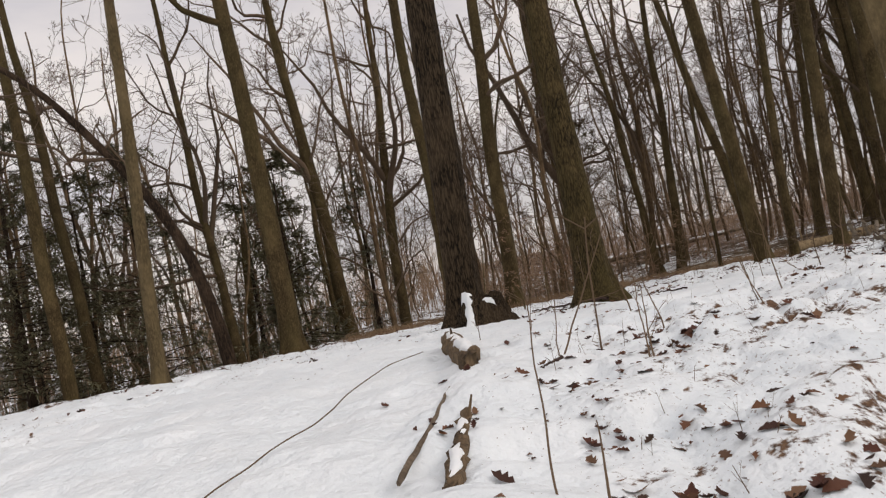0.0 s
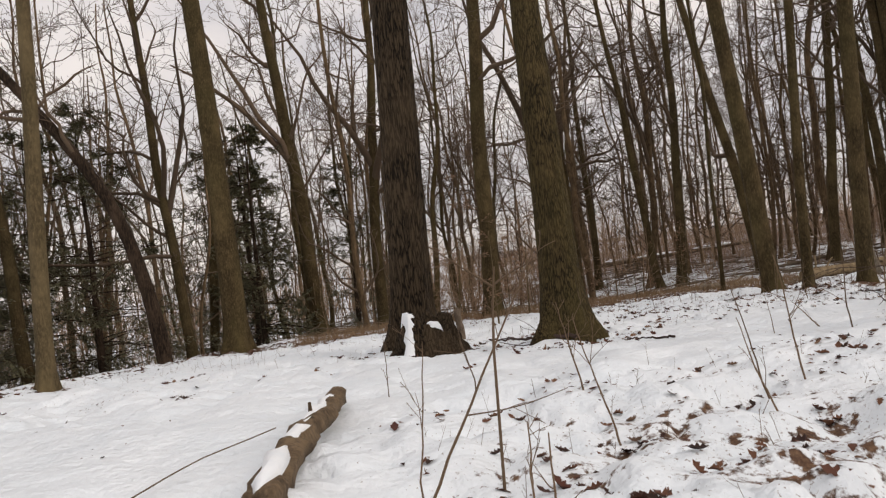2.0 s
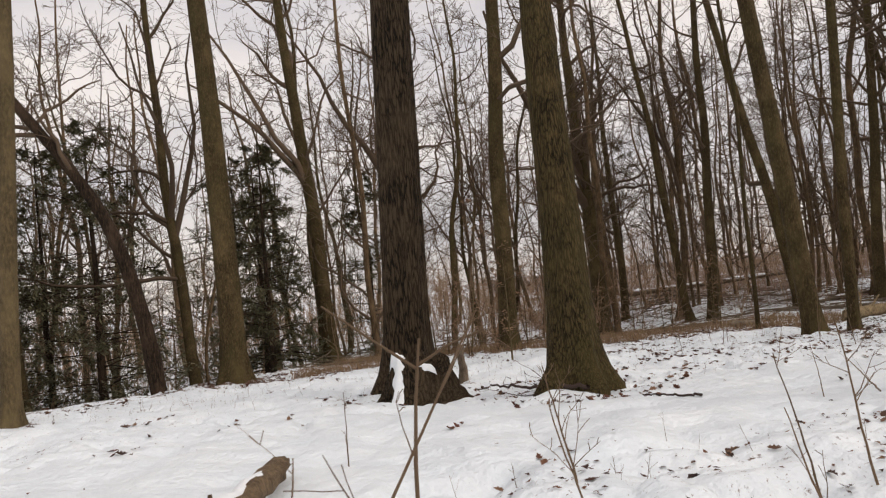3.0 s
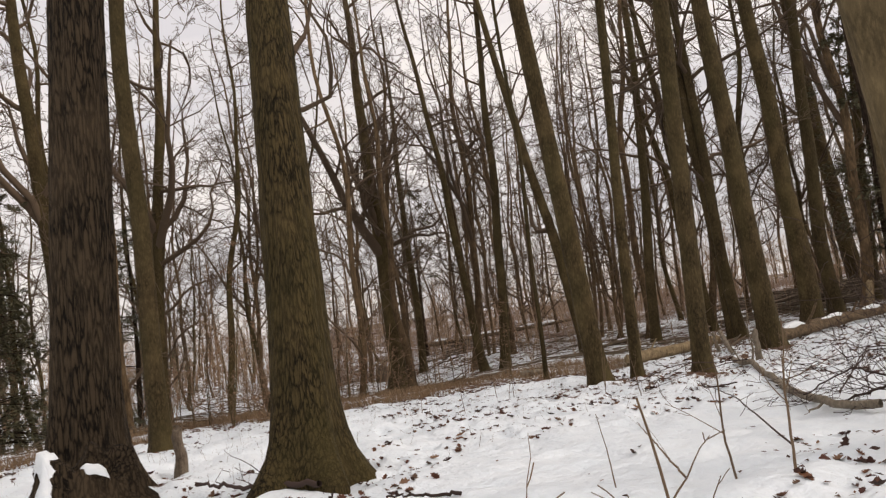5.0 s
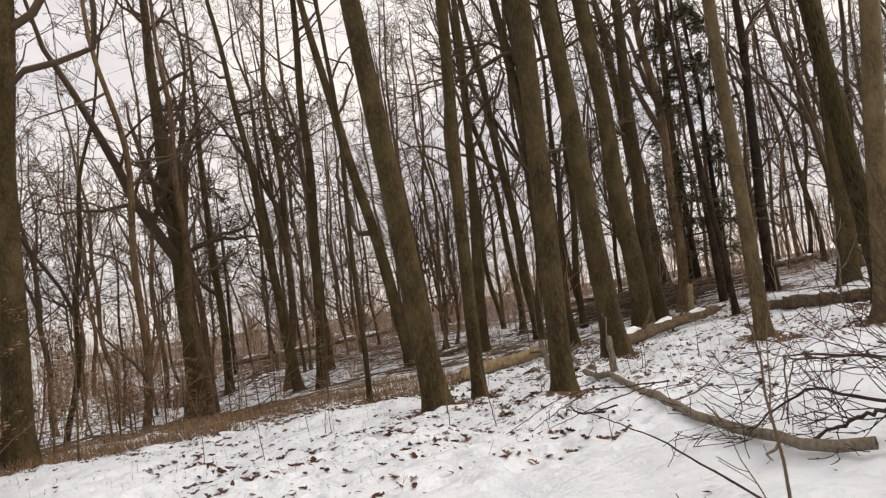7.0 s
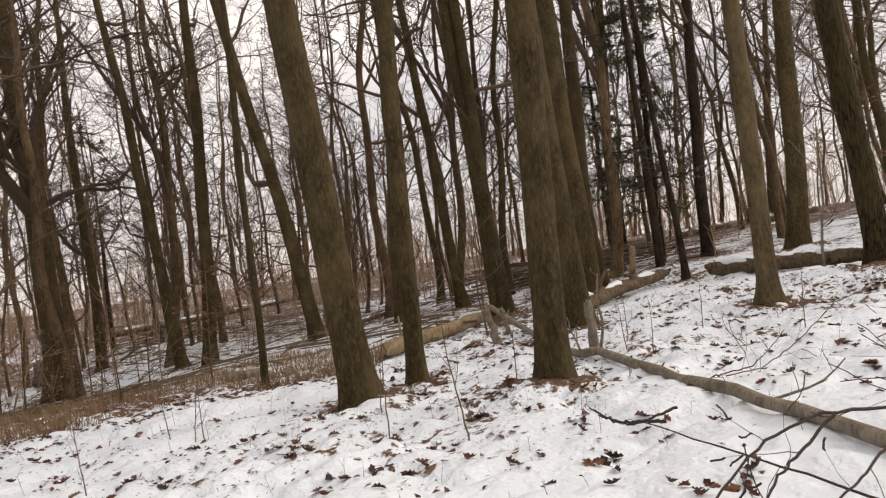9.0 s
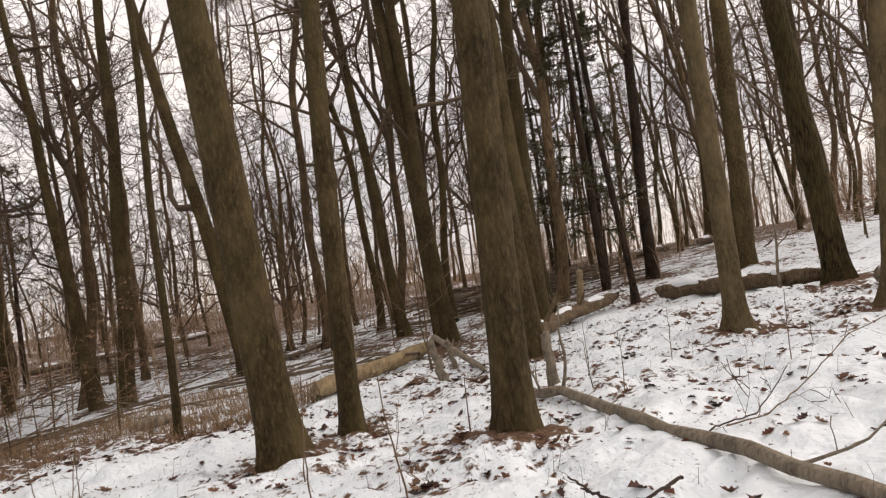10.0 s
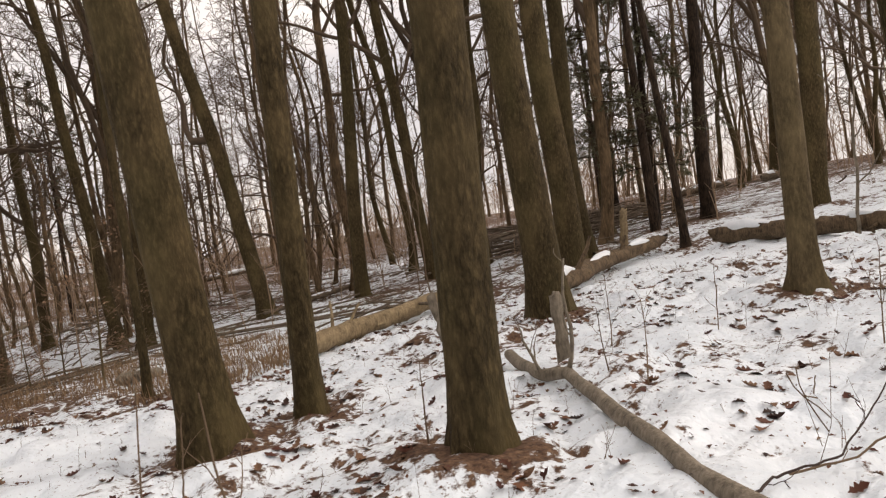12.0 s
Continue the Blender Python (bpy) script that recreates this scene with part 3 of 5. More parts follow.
bare_tree(12.30, 38.06, 0.20, (-0.073, 0.057), seed=45, mat=BARK_MAPLE, label="tall bare tree with straight grey-brown trunk", limbs=11, first=0.34, detail=(5, 4, 1), fine=0.007)
FEET.append((9.46, 23.88, 0.06))
bare_tree(9.46, 23.88, 0.06, (-0.004, 0.003), seed=46, mat=BARK_MAPLE, label="tall bare tree with straight grey-brown trunk", limbs=7, first=0.5, detail=(5, 4, 0))
FEET.append((12.28, 35.02, 0.22))
bare_tree(12.28, 35.02, 0.22, (0.040, -0.001), seed=47, mat=BARK_MAPLE, label="tall bare tree with straight grey-brown trunk", limbs=11, first=0.34, detail=(5, 4, 1), fine=0.007)
FEET.append((-8.72, 33.11, 0.19))
bare_tree(-8.72, 33.11, 0.19, (0.097, -0.003), seed=48, mat=BARK_MAPLE, height=22, limbs=0, cut=8.0, label="dark broken-topped snag on the brow")

build_ground()
# ---- the wood beyond ----
def wood_beyond():
    rng = np.random.default_rng(77)
    def kind(k, detail, limbs, fine):
        return bare_tree(0, 0, 0.10 + 0.03 * (k % 3), (rng.normal() * 0.03, rng.normal() * 0.03), 18 + k % 4 * 1.8, 500 + k, (BARK_FAR, BARK_MAPLE, BARK_FAR)[k % 3],
                         "tall leafless forest tree with thin grey-brown trunk", 0.26 + 0.05 * (k % 3), limbs, detail, 2 if k % 2 else 0, wobble=0.2, fine=fine)

    close = [kind(k, (6, 4, 1), 12, 0.0105) for k in range(7)]
    distant = [kind(10 + k, (5, 3, 0), 10, 0.018) for k in range(5)]
    placed, tries = [], 0
    while len(placed) < 212 and tries < 20000:
        tries += 1
        d, a = 26 + 85 * rng.random() ** 1.2, radians(rng.uniform(-58, 88))
        x, y = 4 + d * math.sin(a), 10 + d * math.cos(a)
        if min([math.hypot(x - px, y - py) for px, py in placed] + [9]) < 1.5 + d * 0.006:
            continue
        if any(math.hypot(x - fx, y - fy) < 1.5 for fx, fy, _ in FEET):
            continue
        placed.append((x, y))
    # 26 unseen trees, added behind and beside the walk
    for _ in range(26):
        a = radians(rng.uniform(100, 290))
        d = rng.uniform(12, 40)
        placed.append((2 + d * math.sin(a), 4 + d * math.cos(a)))
    used = set()
    for n, (x, y) in enumerate(placed):
        s = rng.uniform(0.8, 1.2)
        m = Matrix.Translation((x, y, float(lay(x, y)) - 0.05)) @ pose(0, 0, 0, rng.normal() * 2, rng.normal() * 2, rng.uniform(0, 360)) @ Matrix.Diagonal((s, s, s, 1))
        kin = close if math.hypot(x - 4, y - 10) < 52 and y > 12 else distant
        first = kin[n % len(kin)]
        if first.name in used:
            copy_thing(first, m)
        else:
            used.add(first.name)
            first.matrix_basis = m


def understory():
    """Smaller trees with spreading twigs between the tall trunks."""
    rng = np.random.default_rng(78)
    kinds = [bare_tree(0, 0, 0.055 + 0.012 * k, (rng.normal() * 0.06, rng.normal() * 0.06), 10 + 1.6 * k, 540 + k, BARK_FAR,
                       "slender understory tree with spreading bare twigs", 0.16, 12, (5, 4, 1), 0, wobble=0.22, fine=0.0085, name="understory_tree", group="understory trees") for k in range(4)]
    placed, tries = [], 0
    while len(placed) < 70 and tries < 20000:
        tries += 1
        d, a = 22 + 46 * rng.random(), radians(rng.uniform(-52, 84))
        x, y = 4 + d * math.sin(a), 10 + d * math.cos(a)
        if y < np.interp(x, BROW_X, BROW_Y) + 2.5 or (x > 10 and rng.random() < 0.35):
            continue
        if min([math.hypot(x - px, y - py) for px, py in placed] + [9]) < 1.3 or any(math.hypot(x - fx, y - fy) < 1.0 for fx, fy, _ in FEET):
            continue
        placed.append((x, y))
    for n, (x, y) in enumerate(placed):
        s = rng.uniform(0.75, 1.3)
        m = Matrix.Translation((x, y, float(lay(x, y)) - 0.05)) @ pose(0, 0, 0, rng.normal() * 3, rng.normal() * 3, rng.uniform(0, 360)) @ Matrix.Diagonal((s, s, s, 1))
        if n < len(kinds):
            kinds[n].matrix_basis = m
        else:
            copy_thing(kinds[n % len(kinds)], m)


wood_beyond()
understory()
for n, (ax, ay) in enumerate([(15.70, 46.62), (23.46, 54.46), (22.78, 48.33), (14.89, 45.08), (17.34, 36.35), (13.2, 41.0), (19.5, 50.5), (11.5, 52.0), (20.8, 42.5)]):
    bare_tree(ax, ay, 0.085 + 0.012 * (n % 3), (0.03 * (-1) ** n, 0.02), 18 + n % 4, 580 + n, BARK_FAR, "branchy leafless tree with dense fine twigs", 0.18, 17, (6, 5, 1), 0, wobble=0.14, fine=0.0085)
# ---- lying logs, stumps and branches ----
def ground_line(points, lift, k):
    """A smooth line over the snow through plan points, at the given lift above it."""
    pts = np.asarray(points, float)
    s = np.linspace(0, len(pts) - 1, k)
    i = np.clip(s.astype(int), 0, len(pts) - 2)
    f = (s - i)[:, None]
    xy = pts[i, :2] * (1 - f) + pts[i + 1, :2] * f
    if pts.shape[1] == 3:
        lift = pts[:, 2] - lay(pts[:, 0], pts[:, 1])
    lifts = np.interp(s, np.arange(len(pts)), np.broadcast_to(lift, len(pts)))
    return np.column_stack([xy, lay(xy[:, 0], xy[:, 1]) + 0.03 + lifts])


def log(points, r, lift, mat, label, seed, stubs=4, taper=0.75, name="fallen_log", rough=0.10, snow=0.0):
    """A fallen trunk: uneven round, with broken ends, knots and branch stubs, and a ridge of snow where it lies."""
    rng = np.random.default_rng(seed)
    k, sides = 22, 14
    line = ground_line(points, lift, k)
    line[:, :2] += 0.18 * r * rng.normal(size=(k, 2))
    rad = r * np.linspace(1, taper, k)
    lobes = 1 + rough * rng.normal(size=(k, sides)) * 0.6 + 0.08 * np.sin(np.arange(sides) * 6.28 / sides * 2 + rng.uniform(0, 6))
    lobes[0] *= rng.uniform(0.35, 0.9, sides)
    lobes[-1] *= rng.uniform(0.2, 0.7, sides)
    V, F = tubes(line[None], rad[None], sides, lobes[None])
    caps = []
    for ring, mid in ((0, line[0]), (k - 1, line[-1])):
        c = len(V) + len(caps)
        caps.append(mid)
        j = np.arange(sides)
        F = np.concatenate([F, np.stack([ring * sides + j, ring * sides + (j + 1) % sides, np.full(sides, c), np.full(sides, c)], -1)])
    V = np.concatenate([V, caps])
    ob = new(name)
    base = Vector(line[k // 2])
    ob.location = base
    me = bpy.data.meshes.new("trunk")
    me.from_pydata((V - np.array(base)).tolist(), [], [tuple(dict.fromkeys(f)) for f in F.tolist()])
    me.materials.append(mat)
    me.polygons.foreach_set("use_smooth", np.ones(len(me.polygons), bool))
    child("trunk", me, ob)
    if stubs:
        S, SR = grow(rng, line[None] - np.array(base), rad[None], stubs, (0.1, 0.95), 60, 0.10, 4, 0.1, 0.1, 0.35, 0.5)
        for a, b in zip(S, SR):
            child("branch_stub", mesh_of("branch_stub", *tubes(a[None], b[None], 6), mat), ob)
    if snow:
        a = 1
        while a < k - 4:
            n = int(rng.integers(3, 8))
            cut = slice(a, min(a + n, k - 1))
            top = line[cut].copy()
            m = len(top)
            top[:, 2] += rad[cut] * rng.uniform(0.66, 0.78)
            top[:, :2] += rad[cut, None] * 0.12 * rng.normal(size=(m, 2))
            wide = rad[cut] * snow * rng.uniform(0.75, 1.2, m) * np.sin(np.linspace(0.15, math.pi - 0.15, m)) ** 0.5
            ridge = 1 + 0.16 * rng.normal(size=(1, m, 8))
            child("snow_cap", mesh_of("snow_cap", *tubes((top - np.array(base))[None], wide[None], 8, ridge), SNOW), ob, "patch of white snow along the top")
            a += n + int(rng.integers(0, 3))
    return tagged(ob, label, "log", "fallen logs")


log([(0.03, 6.55), (-0.03, 7.87), (-0.05, 10.03)], 0.10, 0.07, LOG_BROWN, "rotten brown log half buried in snow beside the trail", 1, 1, 0.85, rough=0.20, snow=0.62)
log([(-0.25, 4.21), (-0.14, 4.99), (0.01, 5.97)], 0.05, -0.025, LOG_BROWN, "thin rotten branch sunk in the snow", 2, 2, 0.7, rough=0.35, snow=0.75)
log([(-0.48, 4.38), (-0.32, 5.10), (-0.15, 6.13)], 0.016, 0.0, LOG_DARK, "thin dark stick lying along the log", 3, 0, 0.6)
log([(11.60, 23.40), (13.80, 24.45), (16.02, 25.49)], 0.15, 0.16, LOG_PALE, "bleached yellow log with bark gone", 4, 4, 0.9)
log([(15.66, 24.96), (14.02, 22.53), (12.65, 20.48)], 0.06, [0.42, 0.25, 0.08], LOG_GREY, "broken grey pole leaning on a stub", 5, 2, 0.7)
log([(15.18, 21.93), (18.60, 23.37), (21.29, 23.79)], 0.17, 0.17, LOG_BROWN, "pale fallen trunk with snow on its top", 6, 5, 0.8, rough=0.15, snow=0.68)
log([(20.67, 22.17), (19.76, 19.73), (19.11, 17.85)], 0.185, 0.14, LOG_BROWN, "thick brown fallen trunk under a ridge of snow", 7, 5, 0.65, rough=0.22, snow=0.8)
log([(15.66, 64.17), (21.23, 62.64), (28.04, 60.91)], 0.24, 0.5, LOG_SNOW, "long fallen trunk across the hollow with snow on it", 8, 6, 0.6, snow=0.95)
log([(43.32, 37.80), (46.71, 36.08)], 0.24, 0.2, LOG_SNOW, "distant fallen trunk with snow on it", 9, 3, 0.8, snow=0.7)
log([(45.75, 33.64), (48.92, 31.61)], 0.24, 0.2, LOG_SNOW, "distant fallen trunk with snow on it", 10, 3, 0.8, snow=0.7)
log([(9.56, 25.98), (10.14, 25.69)], 0.10, 0.1, LOG_GREY, "short grey log in dry grass beyond the brow", 11, 2)
log([(13.58, 66.59), (8.83, 63.22)], 0.10, 0.14, LOG_GREY, "grey log lying among brown leaves", 12, 4)
log([(18.08, 16.84), (17.93, 16.15)], 0.14, 0.13, LOG_GREY, "grey log beside a leaning tree", 13, 2, snow=0.6)
log([(15.52, 33.08), (20.91, 36.48)], 0.09, 0.1, LOG_SNOW, "thin fallen trunk with snow on it", 14, 4, snow=0.8)


def post(x, y, r, height, lean, mat, label, seed):
    """A broken upright stem with a splintered top."""
    rng = np.random.default_rng(seed)
    k, sides = 9, 10
    z = np.linspace(-0.1, height, k)
    line = np.stack([lean[0] * z + 0.012 * rng.normal(size=k), lean[1] * z + 0.012 * rng.normal(size=k), z], -1)
    rad = r * (1 + 0.5 * np.exp(-np.maximum(z, 0) / (2 * r)))
    lobes = 1 + 0.07 * rng.normal(size=(k, sides))
    V, F = tubes(line[None], rad[None], sides, lobes[None])
    V[-sides:, 2] += rng.uniform(-0.6, 1.0, sides) * r
    c = len(V)
    V = np.concatenate([V, [line[-1] - [0, 0, 0.3 * r]]])
    j = np.arange(sides)
    faces = F.tolist() + [((k - 1) * sides + a, (k - 1) * sides + (a + 1) % sides, c) for a in j]
    me = bpy.data.meshes.new("stub")
    me.from_pydata(V.tolist(), [], faces)
    me.materials.append(mat)
    me.polygons.foreach_set("use_smooth", np.ones(len(me.polygons), bool))
    ob = new("tree_stub", me)
    ob.location = (x, y, float(land(x, y)))
    return tagged(ob, label, "stub")


post(11.82, 18.58, 0.055, 0.62, (-0.03, 0.02), LOG_GREY, "short broken pale stem standing in snow", 1)
post(12.54, 21.27, 0.06, 0.62, (-0.2, 0.12), LOG_GREY, "broken grey stem that props a fallen pole", 2)
post(21.71, 25.34, 0.10, 1.1, (0.12, -0.05), LOG_PALE, "splintered pale snag standing by a log", 3)
post(13.12, 21.61, 0.04, 0.45, (-0.15, 0.1), LOG_GREY, "small broken grey stem", 4)
post(1.33, 16.46, 0.065, 0.55, (-0.05, 0.0), LOG_DARK, "short dark broken stem in the snow", 5)
post(9.52, 50.73, 0.35, 0.8, (0.0, 0.0), LOG_DARK, "dark rotten stump among brown leaves", 6)


def old_stump(x, y):
    """The wide broken stump at the oak's foot: a jagged hollow shell with snow down one side."""
    rng = np.random.default_rng(5)
    ob = new("tree_stump")
    ob.location = (x, y, float(lay(x, y)))
    k, sides = 14, 40
    th = np.arange(sides) * 2 * math.pi / sides
    rim = 0.48 + 0.13 * np.sin(2 * th - 0.52) + 0.05 * np.sin(5 * th) + 0.03 * rng.normal(size=sides)
    up = np.concatenate([np.linspace(-0.15, 1, k - 3), [1.0, 0.8, 0.55]])
    out = np.concatenate([1.0 + 0.55 * np.exp(-2.6 * np.linspace(0, 1, k - 3)) - 0.15 * np.linspace(0, 1, k - 3), [0.66, 0.4, 0.05]])
    wrinkle = 1 + 0.10 * np.sin(3 * th + 1) + 0.05 * np.sin(9 * th) + 0.03 * rng.normal(size=(k, sides))
    V = np.stack([0.46 * out[:, None] * wrinkle * np.cos(th), 0.30 * out[:, None] * wrinkle * np.sin(th), up[:, None] * rim], -1)
    i = np.arange(k - 1)[:, None] * sides
    j, j2 = np.arange(sides), (np.arange(sides) + 1) % sides
    F = np.stack([i + j, i + j2, i + sides + j2, i + sides + j], -1).reshape(-1, 4)
    child("shell", mesh_of("shell", V.reshape(-1, 3), F, BARK_OAK), ob)
    for mid, half, low, high, n in ((27.2, 1.15, 0, k - 2, 9), (25.6, 2.1, k - 6, k - 1, 7), (33.2, 2.2, k - 5, k - 1, 7)):
        rows = np.arange(low, high)
        m = len(rows)
        wander = 0.5 * np.sin(np.linspace(0, 4, m) + mid)
        wide = half * (0.85 + 0.2 * np.sin(np.linspace(0, 7, m) + 2 * mid)) * np.linspace(1.35, 0.85, m)
        at = mid + wander[:, None] + wide[:, None] * np.linspace(-1, 1, n)
        i0 = np.floor(at).astype(int) % sides
        f = (at - np.floor(at))[..., None]
        A = V[rows[:, None], i0] * (1 - f) + V[rows[:, None], (i0 + 1) % sides] * f
        edge = np.sin(np.linspace(0.25, math.pi - 0.1, m))[:, None] ** 0.3 * np.sqrt(np.sin(np.linspace(0, math.pi, n)))[None]
        swell = edge * (0.045 + 0.02 * rng.random((m, n))) - 0.012
        turn = at * 2 * math.pi / sides
        A[..., 0] += swell * np.cos(turn)
        A[..., 1] += swell * np.sin(turn)
        A[..., 2] += swell * np.where(rows > k - 5, 1.2, 0.4)[:, None]
        a = (np.arange(m - 1)[:, None] * n + np.arange(n - 1)).ravel()
        child("snow_patch", mesh_of("snow_patch", A.reshape(-1, 3), np.stack([a, a + 1, a + n + 1, a + n], -1), SNOW), ob, "white snow lying on the stump")
    tagged(ob, "broken dark stump with snow on it at the oak's foot", "stump")


old_stump(0.70, 14.27)


def branch(points, r, lifts, mat, label, seed, twigs=7, size=0.28, sub=3, name="fallen_branch", angle=50, lift=0.05, thin=0.45):
    """A branch that fell on the snow, with side twigs of its own."""
    rng = np.random.default_rng(seed)
    line = ground_line(points, lifts, 26)
    line[1:-1] += min(0.012, 0.45 * r) * rng.normal(size=(24, 3))
    base = np.array(line[0])
    line = line - base
    rad = r * np.linspace(1, thin, 26)
    ob = new(name)
    ob.location = base
    child("stem", mesh_of("stem", *tubes(line[None], rad[None], 9, 1 + 0.06 * rng.normal(size=(1, 26, 9))), mat), ob)
    if twigs:
        A, AR = grow(rng, line[None], rad[None], twigs, (0.05, 1.0), angle, size, 8, 0.22, lift, 0.45, 0.3)
        low = lay(A[..., 0] + base[0], A[..., 1] + base[1]) - base[2] + 0.02
        A[..., 2] = np.maximum(A[..., 2], low)
        B = BR = None
        if sub:
            B, BR = grow(rng, A, AR, sub, (0.2, 1.0), 45, 0.45, 5, 0.22, 0.03, 0.6, 0.4)
            B[..., 2] = np.maximum(B[..., 2], lay(B[..., 0] + base[0], B[..., 1] + base[1]) - base[2] + 0.01)
        for n in range(twigs):
            parts = [tubes(A[n:n + 1], AR[n:n + 1], 5)]
            if sub:
                parts.append(tubes(B[sub * n:sub * n + sub], np.maximum(BR[sub * n:sub * n + sub], 0.003), 4))
            child("side_twig", mesh_of("side_twig", *joined(parts), mat), ob)
    return tagged(ob, label, "branch", "fallen branches")


branch([(11.70, 19.20), (11.22, 18.42), (11.02, 18.08), (11.14, 17.93), (10.72, 17.35), (10.10, 16.48), (9.62, 15.78), (9.42, 15.38), (9.00, 14.75), (8.58, 14.18), (8.22, 13.60), (7.88, 12.85), (7.64, 12.42), (7.78, 12.02)], 0.054, 0.040, LOG_GREY,
       "long grey fallen branch curving over the snow", 21, 5, 0.10, 2, thin=0.75)
branch([(9.60, 15.60), (9.80, 15.62), (10.05, 15.48), (10.30, 15.48), (10.62, 15.46)], 0.0065, [0.06, 0.05, 0.06, 0.12, 0.26], STEM_RED, "dark twig reaching from a broken fallen branch", 22, 4, 0.3, 1)
branch([(7.82, 11.03), (7.80, 11.69), (8.13, 12.64), (7.71, 12.87)], 0.014, [0.12, 0.25, 0.32, 0.10], STEM_RED, "dark fallen branch with arching bare twigs", 23, 22, 0.8, 4, angle=58, lift=0.10)
branch([(8.00, 11.58), (8.26, 12.11), (8.04, 12.28), (7.76, 12.41)], 0.020, [0.10, 0.16, 0.13, 0.05], STEM_RED, "gnarled dark fallen branch with arching twigs", 41, 16, 0.9, 4, angle=62, lift=0.06)
branch([(10.18, 12.75), (9.45, 12.97), (9.17, 13.42), (8.28, 13.00)], 0.011, [0.10, 0.35, 0.38, 0.05], STEM_RED, "dark arching branch over the snow", 42, 14, 0.7, 4, angle=60, lift=0.05)
branch([(7.36, 10.76), (8.83, 12.25), (9.49, 13.72), (8.11, 12.82)], 0.013, [0.25, 0.40, 0.40, 0.06], STEM_RED, "dark arching branch over the snow", 24, 14, 0.8, 4, angle=58, lift=0.10)
branch([(7.41, 13.23, 0.58), (7.11, 13.41, 0.58), (6.88, 13.51, 0.61), (6.66, 13.57, 0.58), (6.41, 13.56, 0.52), (6.14, 13.57, 0.43)], 0.006, 0.1, STEM_RED, "thin dark twig bending down to the snow", 25, 3, 0.3, 2, lift=-0.02)
branch([(6.89, 13.48, 0.61), (6.58, 13.50, 0.52), (6.28, 13.48, 0.42)], 0.005, 0.1, STEM_RED, "thin dark twig bending down to the snow", 26, 2, 0.3, 2, lift=-0.02)
branch([(7.29, 13.26, 0.58), (6.91, 13.37, 0.52), (6.68, 13.36, 0.49), (6.40, 13.41, 0.43)], 0.005, 0.1, STEM_RED, "thin dark twig bending down to the snow", 37, 3, 0.3, 2, lift=-0.02)
branch([(8.81, 15.35), (8.37, 15.39), (8.56, 15.82)], 0.010, [0.04, 0.03, 0.03], STEM_RED, "short dark stick on the snow", 27, 3, 0.35, 0)
branch([(8.51, 15.23), (8.42, 15.54), (8.66, 15.98)], 0.012, [0.03, 0.03, 0.05], STEM_RED, "crooked dark stick on the snow", 28, 3, 0.3, 0)
branch([(9.90, 15.62), (10.17, 15.45), (10.43, 15.28), (10.57, 15.02), (10.72, 14.78)], 0.0055, [0.02, 0.03, 0.18, 0.45, 0.55], STEM, "thin sapling bowed low over the snow", 29, 7, 0.4, 2)
branch([(2.83, 13.13), (2.25, 13.56), (1.71, 14.65)], 0.028, [0.06, 0.05, 0.04], STEM_RED, "dark branch lying at a tree's foot", 30, 4, 0.4, 1)
branch([(5.01, 10.92), (5.55, 12.41)], 0.008, [0.04, 0.20], STEM, "grey-brown stick leaning out of the snow", 31, 2, 0.3, 0)
branch([(6.00, 11.09), (7.19, 13.26), (7.88, 14.91)], 0.008, [0.06, 0.15, 0.2], STEM_RED, "dark stick leaning over the snow", 32, 3, 0.3, 1)
branch([(3.75, 11.82), (3.26, 12.16)], 0.015, [0.02, 0.03], STEM_RED, "dark stick on the snow", 33, 0)
branch([(0.66, 6.12), (0.48, 6.03)], 0.012, [0.04, 0.02], STEM_RED, "dark stick half sunk in snow", 34, 2, 0.4, 0)


def cord(points):
    line = ground_line(points, 0.035, 40)
    line[:, :2] += 0.01 * np.sin(np.arange(40) * 0.9)[:, None]
    base = np.array(line[0])
    ob = new("cord", mesh_of("cord", *tubes((line - base)[None], np.full((1, 40), 0.0045), 6), TWIG))
    ob.location = base
    tagged(ob, "long thin dark cord lying on the snowy trail", "cord")


cord([(-1.50, 4.40), (-1.39, 4.70), (-1.28, 5.00), (-1.14, 5.40), (-1.02, 5.60), (-0.95, 6.11), (-0.83, 6.96), (-0.65, 8.00), (-0.37, 8.74)])


def sapling(x, y, height, lean, seed, r=0.007, twigs=5, mat=None, label="thin bare sapling standing in the snow", name="sapling"):
    """A slender leafless stem with a few rising twigs."""
    rng = np.random.default_rng(seed)
    k = 12
    z = np.linspace(-0.05, height, k)
    line = np.stack([lean[0] * z + 0.015 * rng.normal(size=k).cumsum() * height * 0.4, lean[1] * z + 0.015 * rng.normal(size=k).cumsum() * height * 0.4, z], -1)
    rad = r * np.linspace(1.1, 0.4, k)
    ob = new(name)
    ob.location = (x, y, float(land(x, y)))
    mat = mat or STEM
    child("stem", mesh_of("stem", *tubes(line[None], rad[None], 6), mat), ob)
    if twigs:
        A, AR = grow(rng, line[None], rad[None], twigs, (0.3, 1.0), 45, 0.42, 6, 0.16, 0.06, 0.7, 0.4)
        B, BR = grow(rng, A, AR, 2, (0.3, 1.0), 40, 0.4, 4, 0.16, 0.04, 0.7, 0.5)
        for n in range(twigs):
            child("twig", mesh_of("twig", *joined([tubes(A[n:n + 1], AR[n:n + 1], 5), tubes(B[2 * n:2 * n + 2], np.maximum(BR[2 * n:2 * n + 2], 0.0016), 4)]), mat), ob)
    return tagged(ob, label, "sapling", "saplings in the snow")


